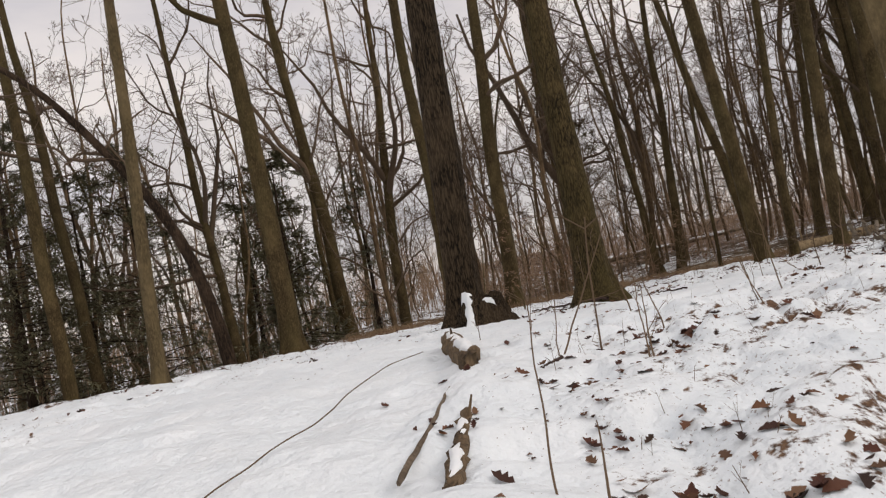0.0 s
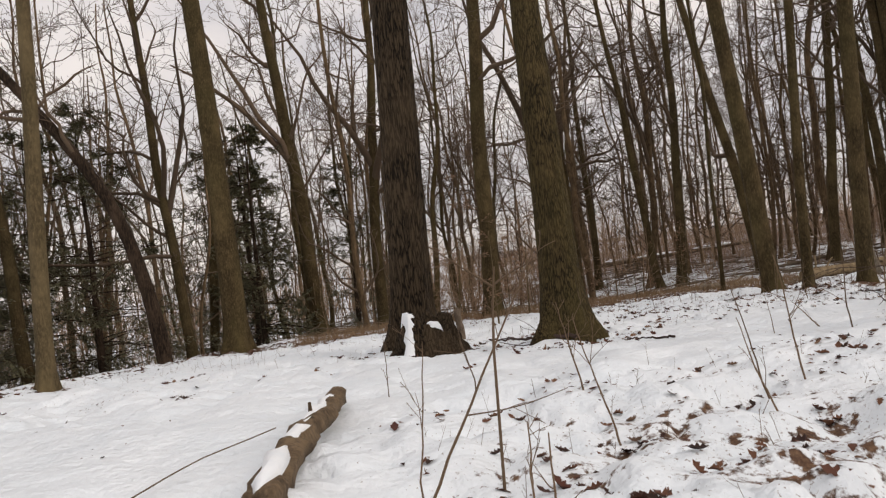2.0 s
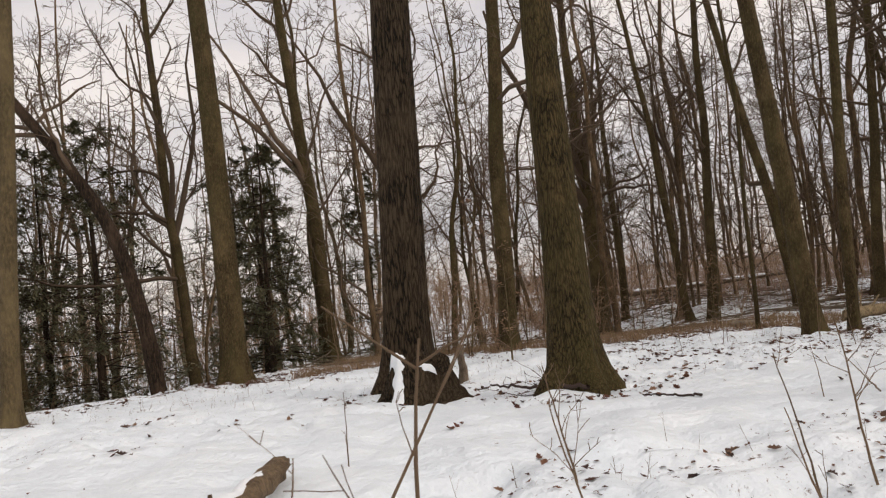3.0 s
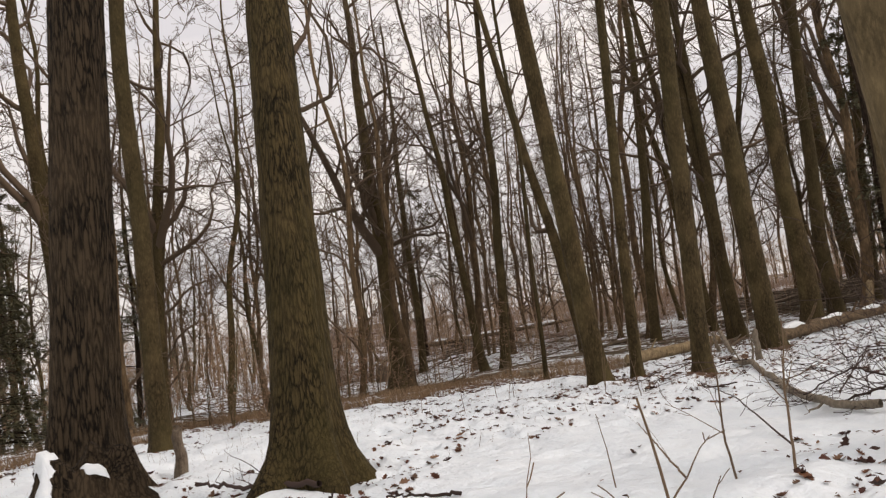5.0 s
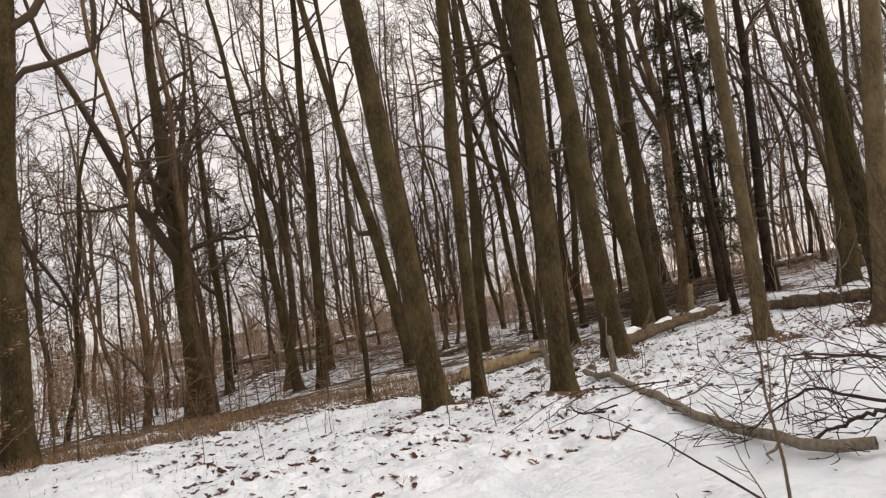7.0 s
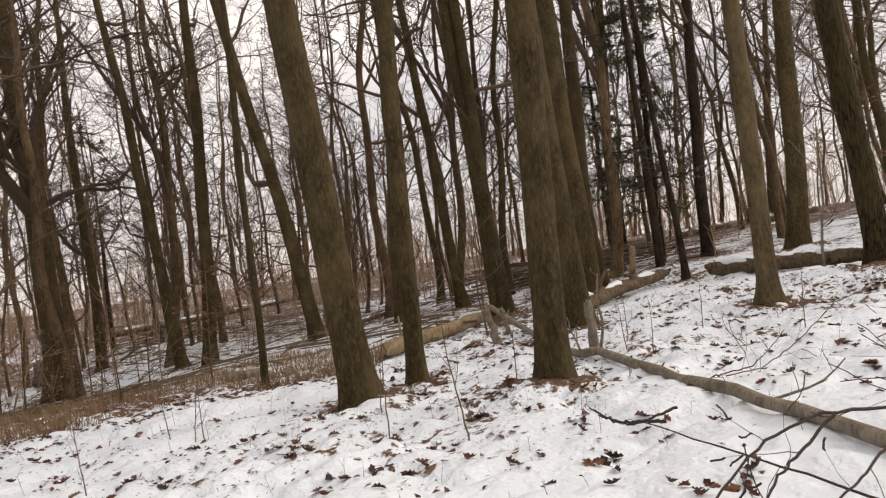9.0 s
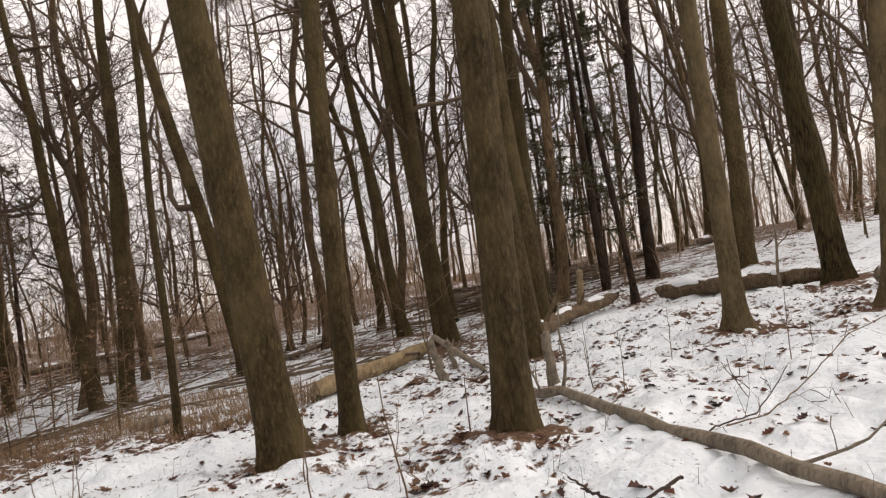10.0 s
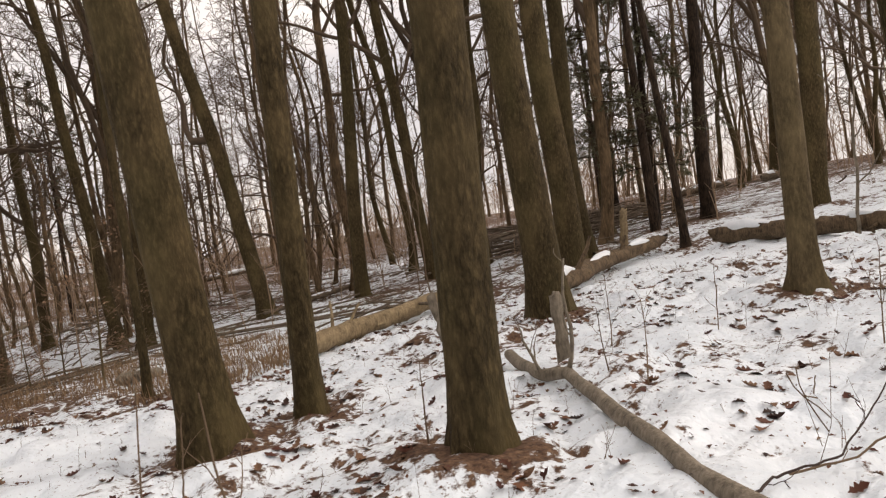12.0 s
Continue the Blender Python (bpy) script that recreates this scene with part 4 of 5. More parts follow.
sapling(0.73, 6.78, 1.25, (0.55, 0.1), 1, 0.008, 5, label="leaning bare shrub stem rising from the snow")
sapling(0.75, 6.82, 0.85, (0.10, 0.0), 2, 0.006, 3, label="bare shrub stem rising from the snow")
sapling(1.18, 5.80, 0.55, (0.0, 0.0), 3, 0.006, 5)
sapling(1.92, 7.63, 0.8, (-0.25, 0.0), 4, 0.007, 4)
sapling(0.18, 4.00, 0.85, (0.02, 0.0), 5, 0.0055, 2)
sapling(0.36, 3.92, 0.35, (0.0, 0.0), 6, 0.007, 0, label="short snapped stem in the snow")
sapling(1.27, 6.01, 0.55, (0.0, 0.0), 7, 0.007, 2)
sapling(2.95, 7.76, 0.6, (-0.3, 0.0), 8, 0.006, 2)
sapling(3.07, 8.12, 0.8, (-0.2, 0.0), 9, 0.006, 2)
sapling(3.47, 8.39, 0.9, (-0.1, 0.1), 10, 0.007, 5)
sapling(1.97, 8.84, 0.7, (-0.2, 0.0), 11, 0.008, 6)


def forked_sapling(stem, arms):
    """A pale bare stem that forks into two arms."""
    P = np.array(stem)
    base = P[0].copy()
    base[2] = float(land(base[0], base[1])) - 0.03
    P[0] = base
    ob = new("sapling")
    ob.location = base
    for name, line, r in [("stem", P, 0.008)] + [("arm", np.array(a), 0.0055) for a in arms]:
        s = np.linspace(0, len(line) - 1, 10)
        L = np.stack([np.interp(s, np.arange(len(line)), line[:, c]) for c in range(3)], -1) - base
        child(name, mesh_of(name, *tubes(L[None], (r * np.linspace(1.1, 0.6, 10))[None], 7), STEM), ob)
    tagged(ob, "pale forked sapling standing in the snow", "sapling", "saplings in the snow")


forked_sapling([(1.16, 7.06, 0.74), (1.19, 7.06, 0.97), (1.21, 7.06, 1.18), (1.24, 7.06, 1.39)],
               [[(1.22, 7.06, 1.29), (1.08, 7.05, 1.40), (0.92, 7.04, 1.53)], [(1.23, 7.06, 1.30), (1.34, 7.06, 1.36), (1.46, 7.05, 1.40)]])
sapling(0.36, 10.37, 0.6, (-0.02, 0.0), 13, 0.006, 2)
sapling(5.32, 10.82, 1.0, (0.05, 0.1), 14, 0.008, 3)
sapling(5.48, 10.46, 0.9, (0.08, 0.0), 15, 0.009, 3)
sapling(4.68, 11.25, 0.5, (-0.15, 0.0), 16, 0.005, 0)
sapling(5.85, 19.11, 0.75, (0.0, 0.1), 17, 0.006, 3)
sapling(7.10, 20.13, 0.7, (0.1, 0.0), 18, 0.006, 4)
sapling(6.89, 20.32, 0.6, (-0.1, 0.0), 19, 0.006, 4)
sapling(5.16, 19.59, 0.8, (0.0, 0.0), 20, 0.006, 3)
sapling(8.00, 16.62, 0.9, (-0.1, 0.0), 21, 0.007, 2)
sapling(8.20, 18.09, 0.5, (0.1, 0.0), 22, 0.006, 2)
sapling(7.85, 17.46, 1.0, (0.05, 0.0), 23, 0.006, 1)
sapling(7.13, 19.96, 0.6, (0.0, 0.0), 24, 0.006, 4)
sapling(13.21, 22.29, 2.4, (-0.05, 0.0), 25, 0.014, 5)
sapling(14.28, 23.45, 2.8, (-0.06, 0.0), 26, 0.016, 5)
sapling(18.06, 29.53, 3.5, (-0.03, 0.0), 27, 0.018, 6)
sapling(19.20, 18.80, 2.6, (0.08, -0.05), 28, 0.030, 3, mat=LOG_GREY, label="pale crooked forked sapling")
sapling(11.14, 17.20, 0.6, (0.1, 0.0), 29, 0.006, 4)
sapling(11.30, 17.66, 0.5, (-0.1, 0.0), 30, 0.006, 4)
sapling(9.56, 17.69, 0.55, (0.0, 0.0), 31, 0.007, 2)
sapling(12.85, 17.63, 0.6, (0.1, 0.0), 32, 0.006, 4)
sapling(12.40, 16.13, 0.7, (0.1, 0.0), 33, 0.006, 4)
sapling(12.44, 18.53, 0.7, (0.0, 0.0), 34, 0.006, 3)


# ---- trees of odd growth, evergreens and brush ----
def bent_tree(points, r, seed, label):
    """A tree that arches far over, with bare branches on the bow."""
    rng = np.random.default_rng(seed)
    P = np.asarray(points, float)
    s = np.linspace(0, len(P) - 1, 24)
    line = np.stack([np.interp(s, np.arange(len(P)), P[:, c]) for c in range(3)], -1)
    for _ in range(3):
        line[1:-1] = (line[:-2] + 2 * line[1:-1] + line[2:]) / 4
    base = line[0].copy()
    line = line - base - [0, 0, 0.1]
    rad = r * np.linspace(1.1, 0.35, 24)
    ob = new("bent_tree")
    ob.location = base
    child("trunk", mesh_of("trunk", *tubes(line[None], rad[None], 12, 1 + 0.05 * rng.normal(size=(1, 24, 12))), BARK_DARK), ob)
    child("crown", crown_mesh(rng, line, rad, 0.45, 11, (5, 4, 1), TWIG), ob)
    tagged(ob, label, "tree", "trees of the wood")


bent_tree([(-6.50, 22.31, -0.57), (-6.65, 22.27, 1.11), (-7.12, 22.12, 3.46), (-7.84, 21.86, 5.05), (-8.54, 21.59, 6.17), (-9.47, 21.18, 7.70), (-10.55, 20.64, 9.08), (-12.01, 19.78, 9.86)], 0.19, 41, "dark tree arching far over the hollow")


def hemlock(x, y, height, r, seed, low, reach, count, label, lean=(0, 0)):
    """An evergreen: a straight trunk, drooping boughs and sprays of short needles."""
    rng = np.random.default_rng(seed)
    line = stem_line(rng, height, lean, 24, 0.04)
    rad = r * (1.05 - 0.95 * np.linspace(0, 1, 24) ** 1.3)
    ob = new("hemlock_tree")
    ob.location = (x, y, float(lay(x, y)))
    child("trunk", mesh_of("trunk", *tubes(line[None], rad[None], 10), BARK_DARK), ob)
    t = rng.uniform(low, 0.98, count)
    at, _, _ = along(line[None], t[None])
    a = rng.uniform(0, 6.283, count)
    d = np.stack([np.cos(a), np.sin(a), rng.uniform(-0.02, 0.5, count)], -1)
    length = reach * np.sqrt((1.08 - t) / (1.08 - low)) * rng.uniform(0.5, 1.15, count)
    s = np.linspace(0, 1, 6)
    boughs = at[0][:, None] + d[:, None] * (length[:, None] * s)[..., None]
    boughs[..., 2] -= 0.22 * length[:, None] * s ** 2
    BR = np.full((count, 6), 0.022) * np.linspace(1, 0.3, 6)
    S, SR = grow(rng, boughs, BR, 9, (0.25, 1.0), 52, 0.42, 4, 0.16, 0.02, 0.6, 0.4)
    for n in range(count):
        sprays = tubes(S[9 * n:9 * n + 9], np.maximum(SR[9 * n:9 * n + 9], 0.004), 3)
        child("bough", mesh_of("bough", *joined([tubes(boughs[n:n + 1], BR[n:n + 1], 4), sprays]), BARK_DARK), ob)
    u = rng.uniform(0.05, 1, (len(S), 26))
    p, tan, _ = along(S, u)
    p = p.reshape(-1, 3)
    side = unit(np.cross(tan.reshape(-1, 3), [0, 0, 1.0])) * rng.choice([-1, 1], len(p))[:, None]
    out = unit(side + 0.7 * tan.reshape(-1, 3) + 0.45 * rng.normal(size=p.shape)) * rng.uniform(0.06, 0.24, len(p))[:, None]
    drop = np.array([0, 0, -0.03])
    wide = unit(np.cross(out, [0, 0, 1.0])) * rng.uniform(0.016, 0.034, len(p))[:, None]
    V = np.stack([p, p + out * 0.5 + wide, p + out + drop, p + out * 0.5 - wide], 1).reshape(-1, 3)
    F = np.arange(len(V)).reshape(-1, 4)
    tagged(child("needles", mesh_of("needles", V, F, NEEDLE), ob, "dark green needle sprays"), kind="stuff")
    tagged(ob, label, "tree", "evergreens in the wood")


hemlock(-11.07, 28.20, 10.5, 0.16, 51, 0.10, 4.2, 80, "dark hemlock with drooping boughs beyond the hollow")
hemlock(-14.82, 26.27, 12, 0.18, 52, 0.08, 4.4, 80, "dark hemlock with drooping boughs beyond the hollow")
hemlock(-7.05, 34.03, 10, 0.14, 53, 0.10, 3.0, 60, "dark young hemlock among bare trees")
hemlock(-14.89, 22.67, 12, 0.17, 57, 0.08, 4.2, 70, "dark hemlock with drooping boughs beyond the hollow")
hemlock(-6.13, 31.68, 9.5, 0.13, 59, 0.10, 2.8, 60, "dark young hemlock among bare trees")
hemlock(-14.53, 30.95, 11, 0.15, 60, 0.08, 3.8, 70, "dark hemlock with drooping boughs beyond the hollow")
hemlock(-9.20, 37.50, 12, 0.16, 62, 0.08, 3.8, 70, "dark hemlock with drooping boughs beyond the hollow")
hemlock(-18.00, 32.50, 12, 0.17, 63, 0.08, 4.0, 70, "dark hemlock with drooping boughs beyond the hollow")
hemlock(-3.60, 43.50, 11, 0.15, 64, 0.08, 3.4, 60, "dark young hemlock among bare trees")
hemlock(25.30, 26.80, 17, 0.16, 61, 0.20, 2.3, 46, "dark hemlock with sparse drooping boughs")
hemlock(31.08, 32.61, 17, 0.17, 54, 0.25, 2.6, 50, "slim dark hemlock with sparse boughs")
hemlock(27.89, 28.49, 16, 0.14, 55, 0.28, 2.2, 40, "slim dark hemlock with sparse boughs")
hemlock(14.56, 59.58, 15, 0.16, 56, 0.45, 2.6, 40, "slim hemlock far off among bare trees")
# far evergreen behind the fallen trunks
hemlock(37.52, 38.53, 19, 0.17, 58, 0.45, 2.2, 30, "slim dark hemlock with sparse boughs")


def beech(x, y, height, seed, count, label):
    """A young beech that keeps its dry leaves in flat tiers."""
    rng = np.random.default_rng(seed)
    line = stem_line(rng, height, (rng.normal() * 0.05, rng.normal() * 0.05), 14, 0.04)
    rad = 0.028 * np.linspace(1, 0.25, 14)
    A, AR = grow(rng, line[None], rad[None], 12, (0.15, 1.0), 70, 0.42, 6, 0.10, 0.0, 0.6, 0.3)
    B, BR = grow(rng, A, AR, 4, (0.25, 1.0), 40, 0.45, 4, 0.12, 0.0, 0.6, 0.4)
    ob = new("beech_sapling")
    ob.location = (x, y, float(lay(x, y)))
    child("stem", mesh_of("stem", *tubes(line[None], rad[None], 7), BARK_GREY), ob)
    for n in range(len(A)):
        child("twig", mesh_of("twig", *joined([tubes(A[n:n + 1], AR[n:n + 1], 4), tubes(B[4 * n:4 * n + 4], np.maximum(BR[4 * n:4 * n + 4], 0.003), 3)]), STEM), ob)
    u = rng.uniform(0.1, 1, (len(B), count))
    p, _, _ = along(B, u)
    p = p.reshape(-1, 3) + 0.03 * rng.normal(size=(p.size // 3, 3))
    d = unit(rng.normal(size=p.shape) * [1, 1, 0.35] + [0, 0, -0.15]) * rng.uniform(0.05, 0.10, len(p))[:, None]
    w = unit(np.cross(d, rng.normal(size=p.shape) * 0.4 + [0, 0, 1.0])) * rng.uniform(0.018, 0.032, len(p))[:, None]
    V = np.stack([p, p + d * 0.5 + w, p + d, p + d * 0.5 - w], 1).reshape(-1, 3)
    tagged(child("foliage", mesh_of("foliage", V, np.arange(len(V)).reshape(-1, 4), LEAF_BEECH), ob, "dry tan leaves"), kind="stuff")
    tagged(ob, label, "sapling", "young beeches with dry leaves")


BEECH = "young beech with dry tan leaves still on"
for n, (bx, by, bh) in enumerate([(2.55, 22.06, 2.6), (3.78, 24.91, 3.0), (2.89, 27.10, 2.4), (0.49, 26.78, 2.2), (1.84, 30.87, 2.6), (4.71, 27.49, 2.4), (5.58, 30.10, 2.8),
                                  (6.27, 31.98, 2.6), (5.50, 34.03, 3.0), (7.85, 35.82, 2.4), (29.16, 19.94, 5.5), (25.44, 18.34, 3.0), (32.36, 20.88, 4.5), (6.72, 31.48, 2.2), (-3.00, 33.86, 3.0)]):
    beech(bx, by, bh, 600 + n, 14 if bx > 20 else 5, BEECH)
kin = [o for o in scene.collection.objects if o.name.startswith("beech_sapling")]
rng_b = np.random.default_rng(66)
for n in range(26):
    bx = rng_b.uniform(-1, 12)
    by = float(np.interp(bx, BROW_X, BROW_Y)) + rng_b.uniform(1, 12)
    s_b = rng_b.uniform(0.6, 1.0)
    copy_thing(kin[n % len(kin)], Matrix.Translation((bx, by, float(lay(bx, by)))) @ pose(0, 0, 0, 0, 0, rng_b.uniform(0, 360)) @ Matrix.Diagonal((s_b, s_b, s_b, 1)))


def stuff_tubes(name, P, R, sides, mat, label, category):
    ob = new(name, mesh_of(name, *tubes(P, R, sides), mat))
    return tagged(ob, label, category, kind="stuff")


def lying_sticks():
    """Fallen sticks and brush on the floor of the wood, most of them in the hollow and on the rise beyond."""
    rng = np.random.default_rng(88)
    n = 1000
    a = rng.uniform(radians(-25), radians(75), n)
    d = 19 + 38 * rng.random(n) ** 1.3
    x, y = 5 + d * np.sin(a), 9 + d * np.cos(a)
    keep = y > np.interp(x, BROW_X, BROW_Y) + 0.8
    x, y = x[keep], y[keep]
    n = len(x)
    turn = rng.normal(0.25, 0.5, n)
    length = rng.uniform(0.5, 3.4, n)
    s = np.linspace(-0.5, 0.5, 5)
    P = np.stack([x[:, None] + np.cos(turn)[:, None] * length[:, None] * s, y[:, None] + np.sin(turn)[:, None] * length[:, None] * s, np.zeros((n, 5))], -1)
    P[..., :2] += 0.03 * rng.normal(size=(n, 5, 2))
    P[..., 2] = lay(P[..., 0], P[..., 1]) + 0.03 + (rng.random(n) ** 3)[:, None] * 0.3 + 0.05 * rng.normal(size=(n, 1)) * s * 4
    r = 0.008 + 0.034 * rng.random(n) ** 2
    stuff_tubes("fallen_sticks", P, r[:, None] * np.linspace(1, 0.6, 5), 5, LOG_SNOW, "fallen sticks and thin branches strewn over the forest floor", "sticks")


lying_sticks()


def brush_pile(x, y, seed, count, long, label, along_x=0.9):
    """A heap of dead branches."""
    rng = np.random.default_rng(seed)
    z0 = float(lay(x, y))
    ob = new("brush_pile")
    ob.location = (x, y, z0)
    for n in range(3):
        m = count // 3
        c = rng.normal(size=(m, 2)) * [long * 0.4, long * 0.22]
        turn = rng.normal(-0.5, 0.55, m)
        length = long * rng.uniform(0.35, 1.0, m)
        s = np.linspace(-0.5, 0.5, 5)
        h = 0.05 + 0.28 * n + 0.22 * rng.random(m)
        P = np.stack([c[:, :1] + np.cos(turn)[:, None] * length[:, None] * s, c[:, 1:] + np.sin(turn)[:, None] * length[:, None] * s, h[:, None] + 0.25 * rng.normal(size=(m, 1)) * s], -1)
        P[..., 2] = np.maximum(P[..., 2] + lay(P[..., 0] + x, P[..., 1] + y) - z0, lay(P[..., 0] + x, P[..., 1] + y) - z0 + 0.02)
        P += 0.03 * rng.normal(size=P.shape)
        r = rng.uniform(0.015, 0.055, m)
        for line, thick in zip(P, r):
            child("dead_branch", mesh_of("dead_branch", *tubes(line[None], thick * np.linspace(1, 0.5, 5)[None], 5), LOG_DARK), ob)
    tagged(ob, label, "brush")


brush_pile(26.97, 31.51, 91, 90, 6.0, "heap of dead branches and split trunks with snow between")
brush_pile(27.58, 31.80, 92, 60, 5.0, "heap of dead branches beyond the fallen trunk")
brush_pile(28.99, 36.45, 93, 36, 4.5, "low heap of dead branches on the rise")
brush_pile(15.63, 51.89, 94, 18, 3.5, "tangle of dead branches in the hollow")
brush_pile(12.75, 44.17, 95, 15, 3.0, "tangle of dead branches in dry grass")


def undergrowth():
    """Thin bare stems and brush that fill the wood behind the brow."""
    rng = np.random.default_rng(99)
    n = 3000
    a = rng.uniform(radians(-62), radians(86), n)
    d = 22 + 76 * rng.random(n) ** 0.75
    x, y = 3 + d * np.sin(a), 9 + d * np.cos(a)
    keep = (y > np.interp(x, BROW_X, BROW_Y) + 1.0) & ((x < 9) | (rng.random(n) < 0.55))
    x, y, d = x[keep], y[keep], d[keep]
    n = len(x)
    h = rng.uniform(0.8, 2.8, n) * (1 + d / 80)
    s = np.linspace(0, 1, 5)
    P = np.zeros((n, 5, 3))
    P[..., 0] = x[:, None] + rng.normal(size=(n, 1)) * 0.14 * h[:, None] * s + 0.02 * rng.normal(size=(n, 5))
    P[..., 1] = y[:, None] + rng.normal(size=(n, 1)) * 0.10 * h[:, None] * s + 0.02 * rng.normal(size=(n, 5))
    P[..., 2] = lay(x, y)[:, None] - 0.05 + h[:, None] * s
    r = rng.uniform(0.006, 0.016, n) * (1 + d / 35)
    R = r[:, None] * np.linspace(1, 0.4, 5)
    A, AR = grow(rng, P, R, 6, (0.1, 1.0), 42, 0.5, 3, 0.2, 0.06, 0.75, 0.5)
    V, F = joined([tubes(P, R, 3), tubes(A, AR, 3)])
    tagged(new("undergrowth", mesh_of("undergrowth", V, F, BRUSH_HAZY)), "thicket of thin bare brown stems under the trees", "undergrowth", kind="stuff")


undergrowth()


def far_woods():
    """The wood that closes the view: trunks with branches, ever denser with distance."""
    rng = np.random.default_rng(111)
    n = 460
    a = rng.uniform(radians(-75), radians(100), n)
    d = 62 + 150 * rng.random(n) ** 1.2
    x, y = 4 + d * np.sin(a), 10 + d * np.cos(a)
    h = rng.uniform(4.5, 11, n)
    s = np.linspace(0, 1, 4)
    P = np.zeros((n, 4, 3))
    P[..., 0] = x[:, None] + rng.normal(size=(n, 1)) * 0.05 * h[:, None] * s
    P[..., 1] = y[:, None] + rng.normal(size=(n, 1)) * 0.05 * h[:, None] * s
    P[..., 2] = lay(x, y)[:, None] - 0.1 + h[:, None] * s
    R = rng.uniform(0.05, 0.12, n)[:, None] * np.linspace(1, 0.3, 4)
    A, AR = grow(rng, P, R, 13, (0.1, 1.0), 42, 0.36, 3, 0.2, 0.08, 0.65, 0.5)
    B, BR = grow(rng, A, AR, 4, (0.2, 1.0), 40, 0.55, 2, 0.2, 0.05, 0.8, 0.6)
    V, F = joined([tubes(P, R, 4), tubes(A, AR, 3), tubes(B, np.maximum(BR, 0.012), 3)])
    tagged(new("far_woods", mesh_of("far_woods", V, F, BRUSH_HAZY)), "distant brown leafless woods closing the view", "woods", kind="stuff")


far_woods()


def dry_grass():
    """Tawny grass beyond the brow."""
    rng = np.random.default_rng(122)
    n = 20000
    x = rng.uniform(-3, 13, n)
    b = np.interp(x, BROW_X, BROW_Y)
    y = b + 0.5 + 7.5 * rng.random(n) ** 1.4
    keep = patch_noise(x, y, 1.6, 31) > 0.36
    x, y = x[keep], y[keep]
    n = len(x)
    z = lay(x, y)
    a, h = rng.uniform(0, 6.28, n), rng.uniform(0.07, 0.32, n)
    lean = np.stack([np.cos(a), np.sin(a)], -1) * (h * rng.uniform(0.2, 0.9, n))[:, None]
    w = np.stack([-np.sin(a), np.cos(a)], -1) * 0.0075
    p = np.stack([x, y], -1)
    V = np.stack([np.column_stack([p - w, z - 0.02]), np.column_stack([p + w, z - 0.02]), np.column_stack([p + lean + w * 0.3, z + h * 0.85]), np.column_stack([p + lean - w * 0.3, z + h * 0.85])], 1).reshape(-1, 3)
    tagged(new("dry_grass", mesh_of("dry_grass", V, np.arange(4 * n).reshape(-1, 4), GRASS)), "tawny dry grass along the edge of the snow", "grass", kind="stuff")


dry_grass()


def weeds():
    """Short dry stalks that poke through the snow."""
    rng = np.random.default_rng(133)
    x, y = rng.uniform(-7, 18, 5200), rng.uniform(3, 24, 5200)
    keep = (off_trail(x, y) > 1.6 + rng.random(5200)) & (y < np.interp(x, BROW_X, BROW_Y) + 0.5) & (rng.random(5200) < litter(x, y) * 1.1) & ((x > 0.4) | (y > 14.5))
    x, y = x[keep], y[keep]
    n = len(x)
    h = rng.uniform(0.05, 0.30, n) * rng.uniform(0.4, 1, n)
    s = np.linspace(0, 1, 4)
    P = np.zeros((n, 4, 3))
    P[..., 0] = x[:, None] + rng.normal(size=(n, 1)) * 0.25 * h[:, None] * s
    P[..., 1] = y[:, None] + rng.normal(size=(n, 1)) * 0.25 * h[:, None] * s
    P[..., 2] = land(x, y)[:, None] - 0.02 + h[:, None] * s
    R = rng.uniform(0.0012, 0.003, n)[:, None] * np.linspace(1, 0.5, 4)
    A, AR = grow(rng, P, R, 2, (0.3, 1.0), 40, 0.5, 3, 0.1, 0.05, 0.8, 0.6)
    V, F = joined([tubes(P, R, 3), tubes(A, AR, 3)])
    tagged(new("dry_weeds", mesh_of("dry_weeds", V, F, STEM)), "short dry stalks poking through the snow", "weeds", kind="stuff")


weeds()


# ---- dead leaves on the snow ----
def leaf_shape(rng, lobed=True):
    """A dry curled oak leaf, one unit long: points and quads, three across and seven along."""
    t = np.linspace(0, 1, 9)
    w = 0.30 * np.sin(math.pi * np.clip(t * 0.92 + 0.04, 0, 1)) ** 0.7
    w = w * np.array([0.25, 0.55, 1.15, 0.6, 1.3, 0.7, 1.2, 0.8, 0.15] if lobed else [0.12, 0.7, 0.62, 0.95, 0.7, 0.95, 0.55, 0.6, 0.05])
    curl, fold, twist = rng.uniform(-0.6, 1.3), rng.uniform(0.2, 0.9), rng.uniform(-0.9, 0.9)
    zc = curl * (t - 0.5) ** 2 - 0.05
    V = []
    for k in range(9):
        for s in (-1, 0, 1):
            V.append((t[k] - 0.5, s * w[k] * (1 - 0.3 * fold), zc[k] + abs(s) * w[k] * fold * 0.8 + s * twist * w[k] * (t[k] - 0.5)))
    F = [(3 * k + c, 3 * k + 3 + c, 3 * k + 4 + c, 3 * k + 1 + c) for k in range(8) for c in (0, 1)]
    return np.array(V), np.array(F)


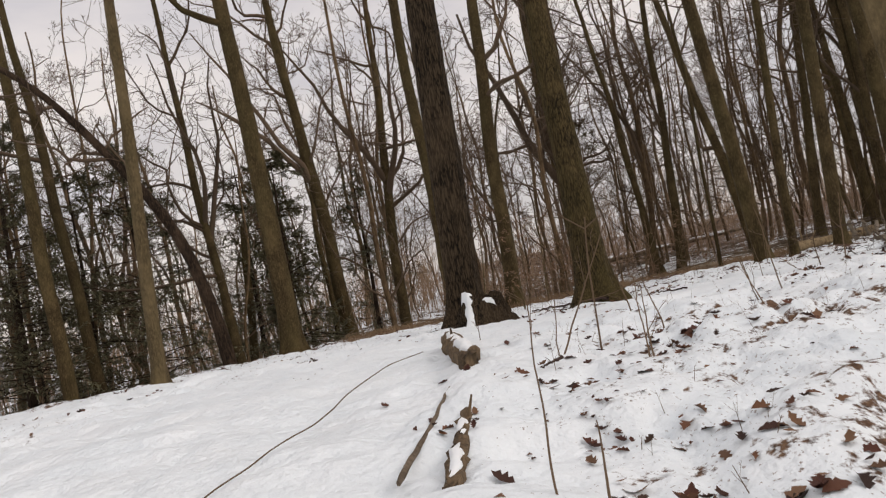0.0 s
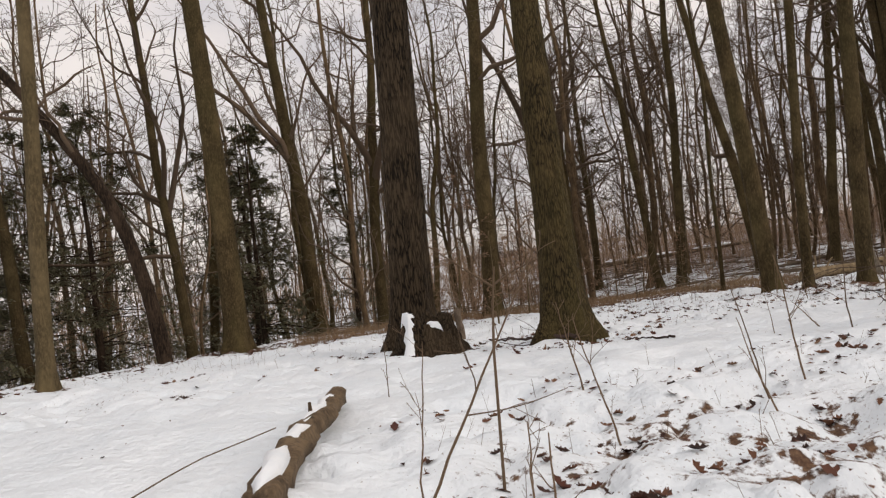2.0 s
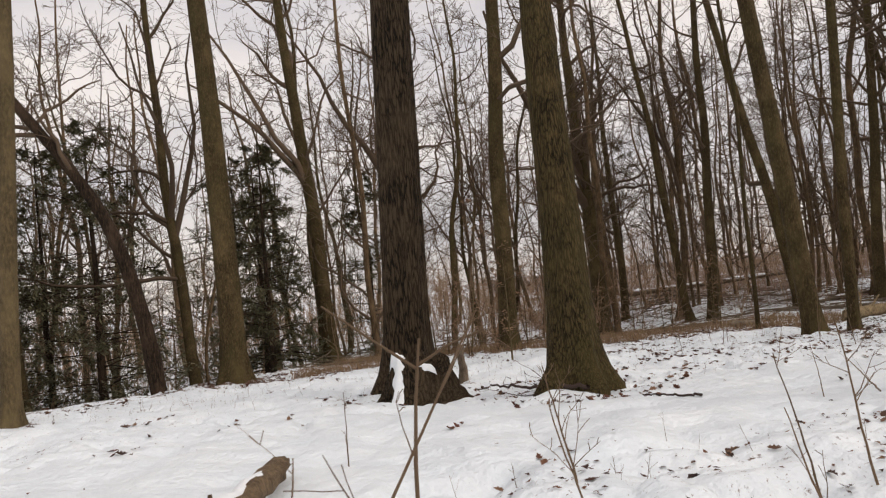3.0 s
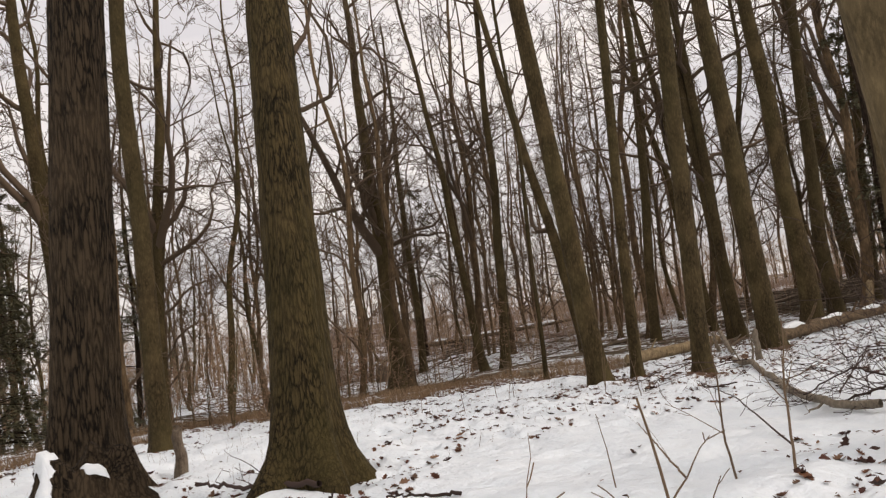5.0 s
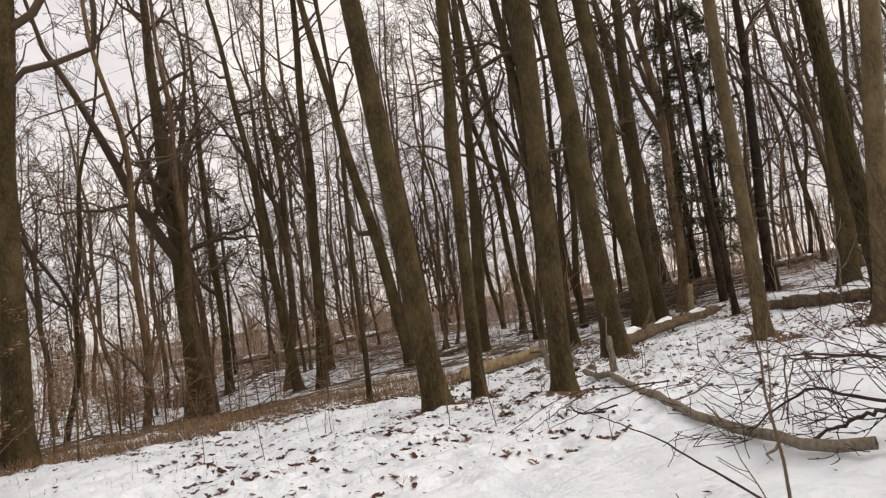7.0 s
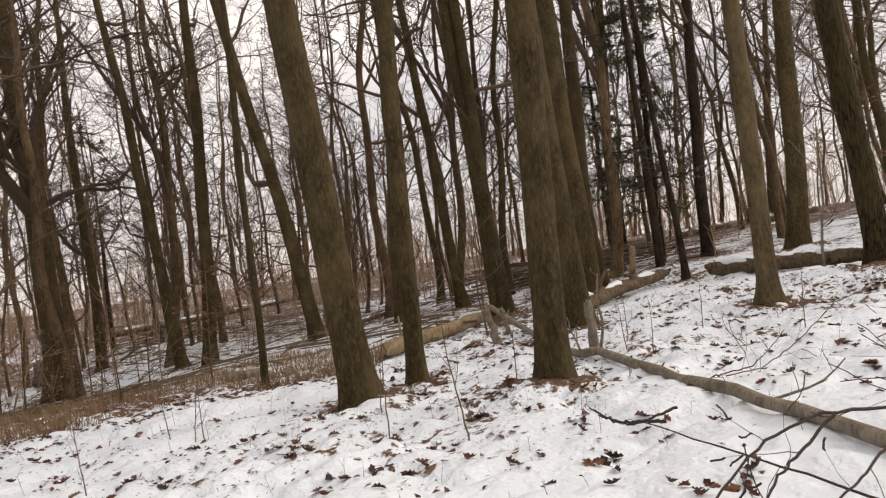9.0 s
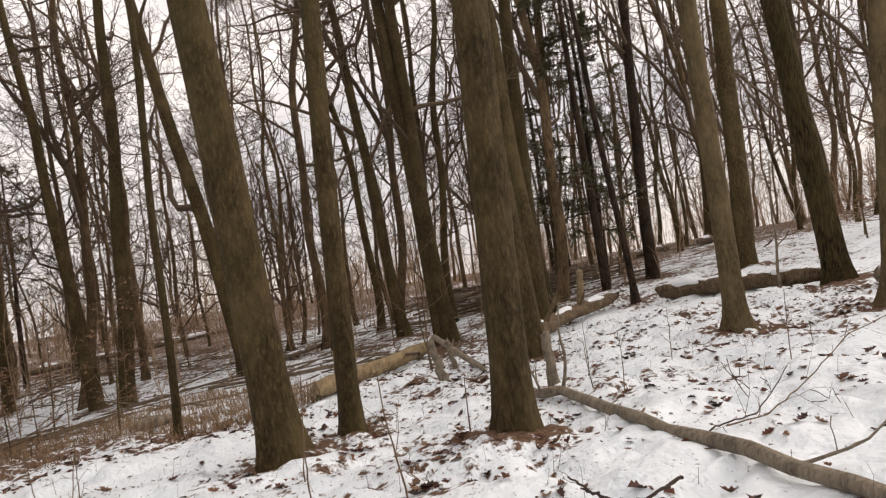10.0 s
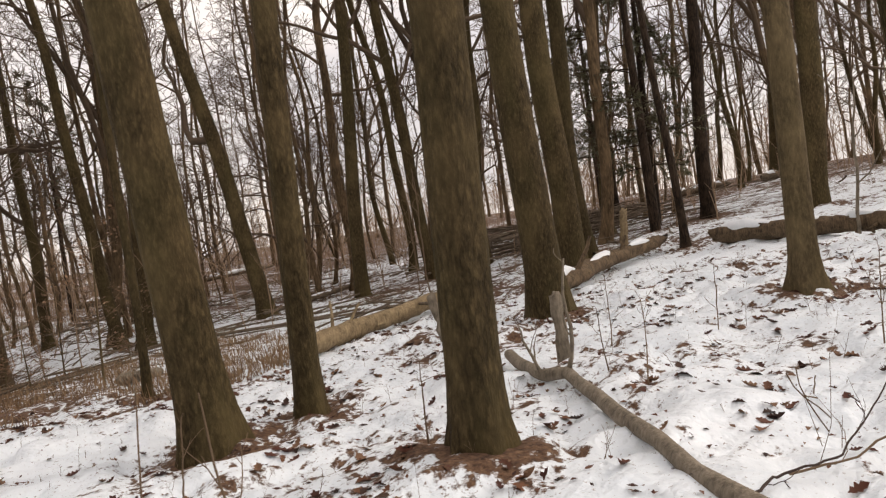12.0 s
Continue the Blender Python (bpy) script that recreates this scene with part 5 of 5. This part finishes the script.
def leaf_places(rng, count):
    """Plan points for leaves: thick beside the trail and round trunks, few on it."""
    out = []
    while len(out) < count:
        x, y = rng.uniform(-8, 18), rng.uniform(2.2, 25)
        k = 0.10
        if x > 0.45 and y < 10.5:
            k = 0.55
        if x > 4.5 and y > 14.2:
            k = 0.55
        if y > np.interp(x, BROW_X, BROW_Y) - 0.8:
            k = 0.7
        if float(off_trail(np.array(x), np.array(y))) < 1.7:
            k = 0.015
        for fx, fy, fr in FEET:
            if math.hypot(x - fx, y - fy) < fr * 2 + 0.7:
                k = max(k, 0.9)
        if rng.random() > k * (0.25 + 1.3 * float(patch_noise(x, y, 0.9, 41)) ** 2):
            continue
        n = 1 if rng.random() < 0.55 else rng.integers(2, 8)
        for _ in range(n):
            out.append((x + rng.normal() * 0.09, y + rng.normal() * 0.09, rng.random()))
    return np.array(out[:count])


def dead_leaves():
    rng = np.random.default_rng(144)
    shapes = [leaf_shape(rng, k % 4 != 3) for k in range(10)]
    base = new("leaf_litter")
    meshes = [mesh_of("leaf", v, f, LEAF) for v, f in shapes]
    P = leaf_places(rng, 6600)
    near = np.lexsort((P[:, 1], ~((P[:, 0] > 0.4) & (P[:, 0] < 3.4) & (P[:, 1] < 8.0))))
    P = P[near]
    parts = []
    for n, (x, y, q) in enumerate(P):
        z = float(land(x, y)) + 0.012
        size = rng.uniform(0.05, 0.13)
        m = pose(x, y, z, rng.normal() * 16, rng.normal() * 16, rng.uniform(0, 360)) @ Matrix.Diagonal((size, size, size, 1))
        if n < 300:
            ob = child("leaf", meshes[n % 10], base)
            ob.matrix_basis = m
        else:
            v, f = shapes[n % 10]
            a = np.array(m)
            parts.append((v @ a[:3, :3].T + a[:3, 3], f))
    Q = leaf_places(rng, 9000)
    Q[:, :2] += 0.12 * rng.normal(size=(len(Q), 2))
    z = land(Q[:, 0], Q[:, 1]) + 0.01
    turn, size = rng.uniform(0, 6.28, len(Q)), rng.uniform(0.008, 0.032, len(Q))
    c, sn = np.cos(turn) * size, np.sin(turn) * size
    tip = rng.uniform(-0.3, 0.8, len(Q)) * size
    bits = np.stack([np.stack([Q[:, 0] + c, Q[:, 1] + sn, z + tip], -1), np.stack([Q[:, 0] - sn * 0.5, Q[:, 1] + c * 0.5, z + 0.004], -1),
                     np.stack([Q[:, 0] - c, Q[:, 1] - sn, z + 0.2 * tip], -1), np.stack([Q[:, 0] + sn * 0.5, Q[:, 1] - c * 0.5, z + 0.008], -1)], 1).reshape(-1, 3)
    parts.append((bits, np.arange(len(bits)).reshape(-1, 4)))
    tagged(base, "scattered brown dead oak leaves on the snow", "leaves")
    V, F = joined(parts)
    scatter = child("scattered_leaves", mesh_of("scattered_leaves", V, F, LEAF), base)
    tagged(scatter, kind="stuff")


dead_leaves()
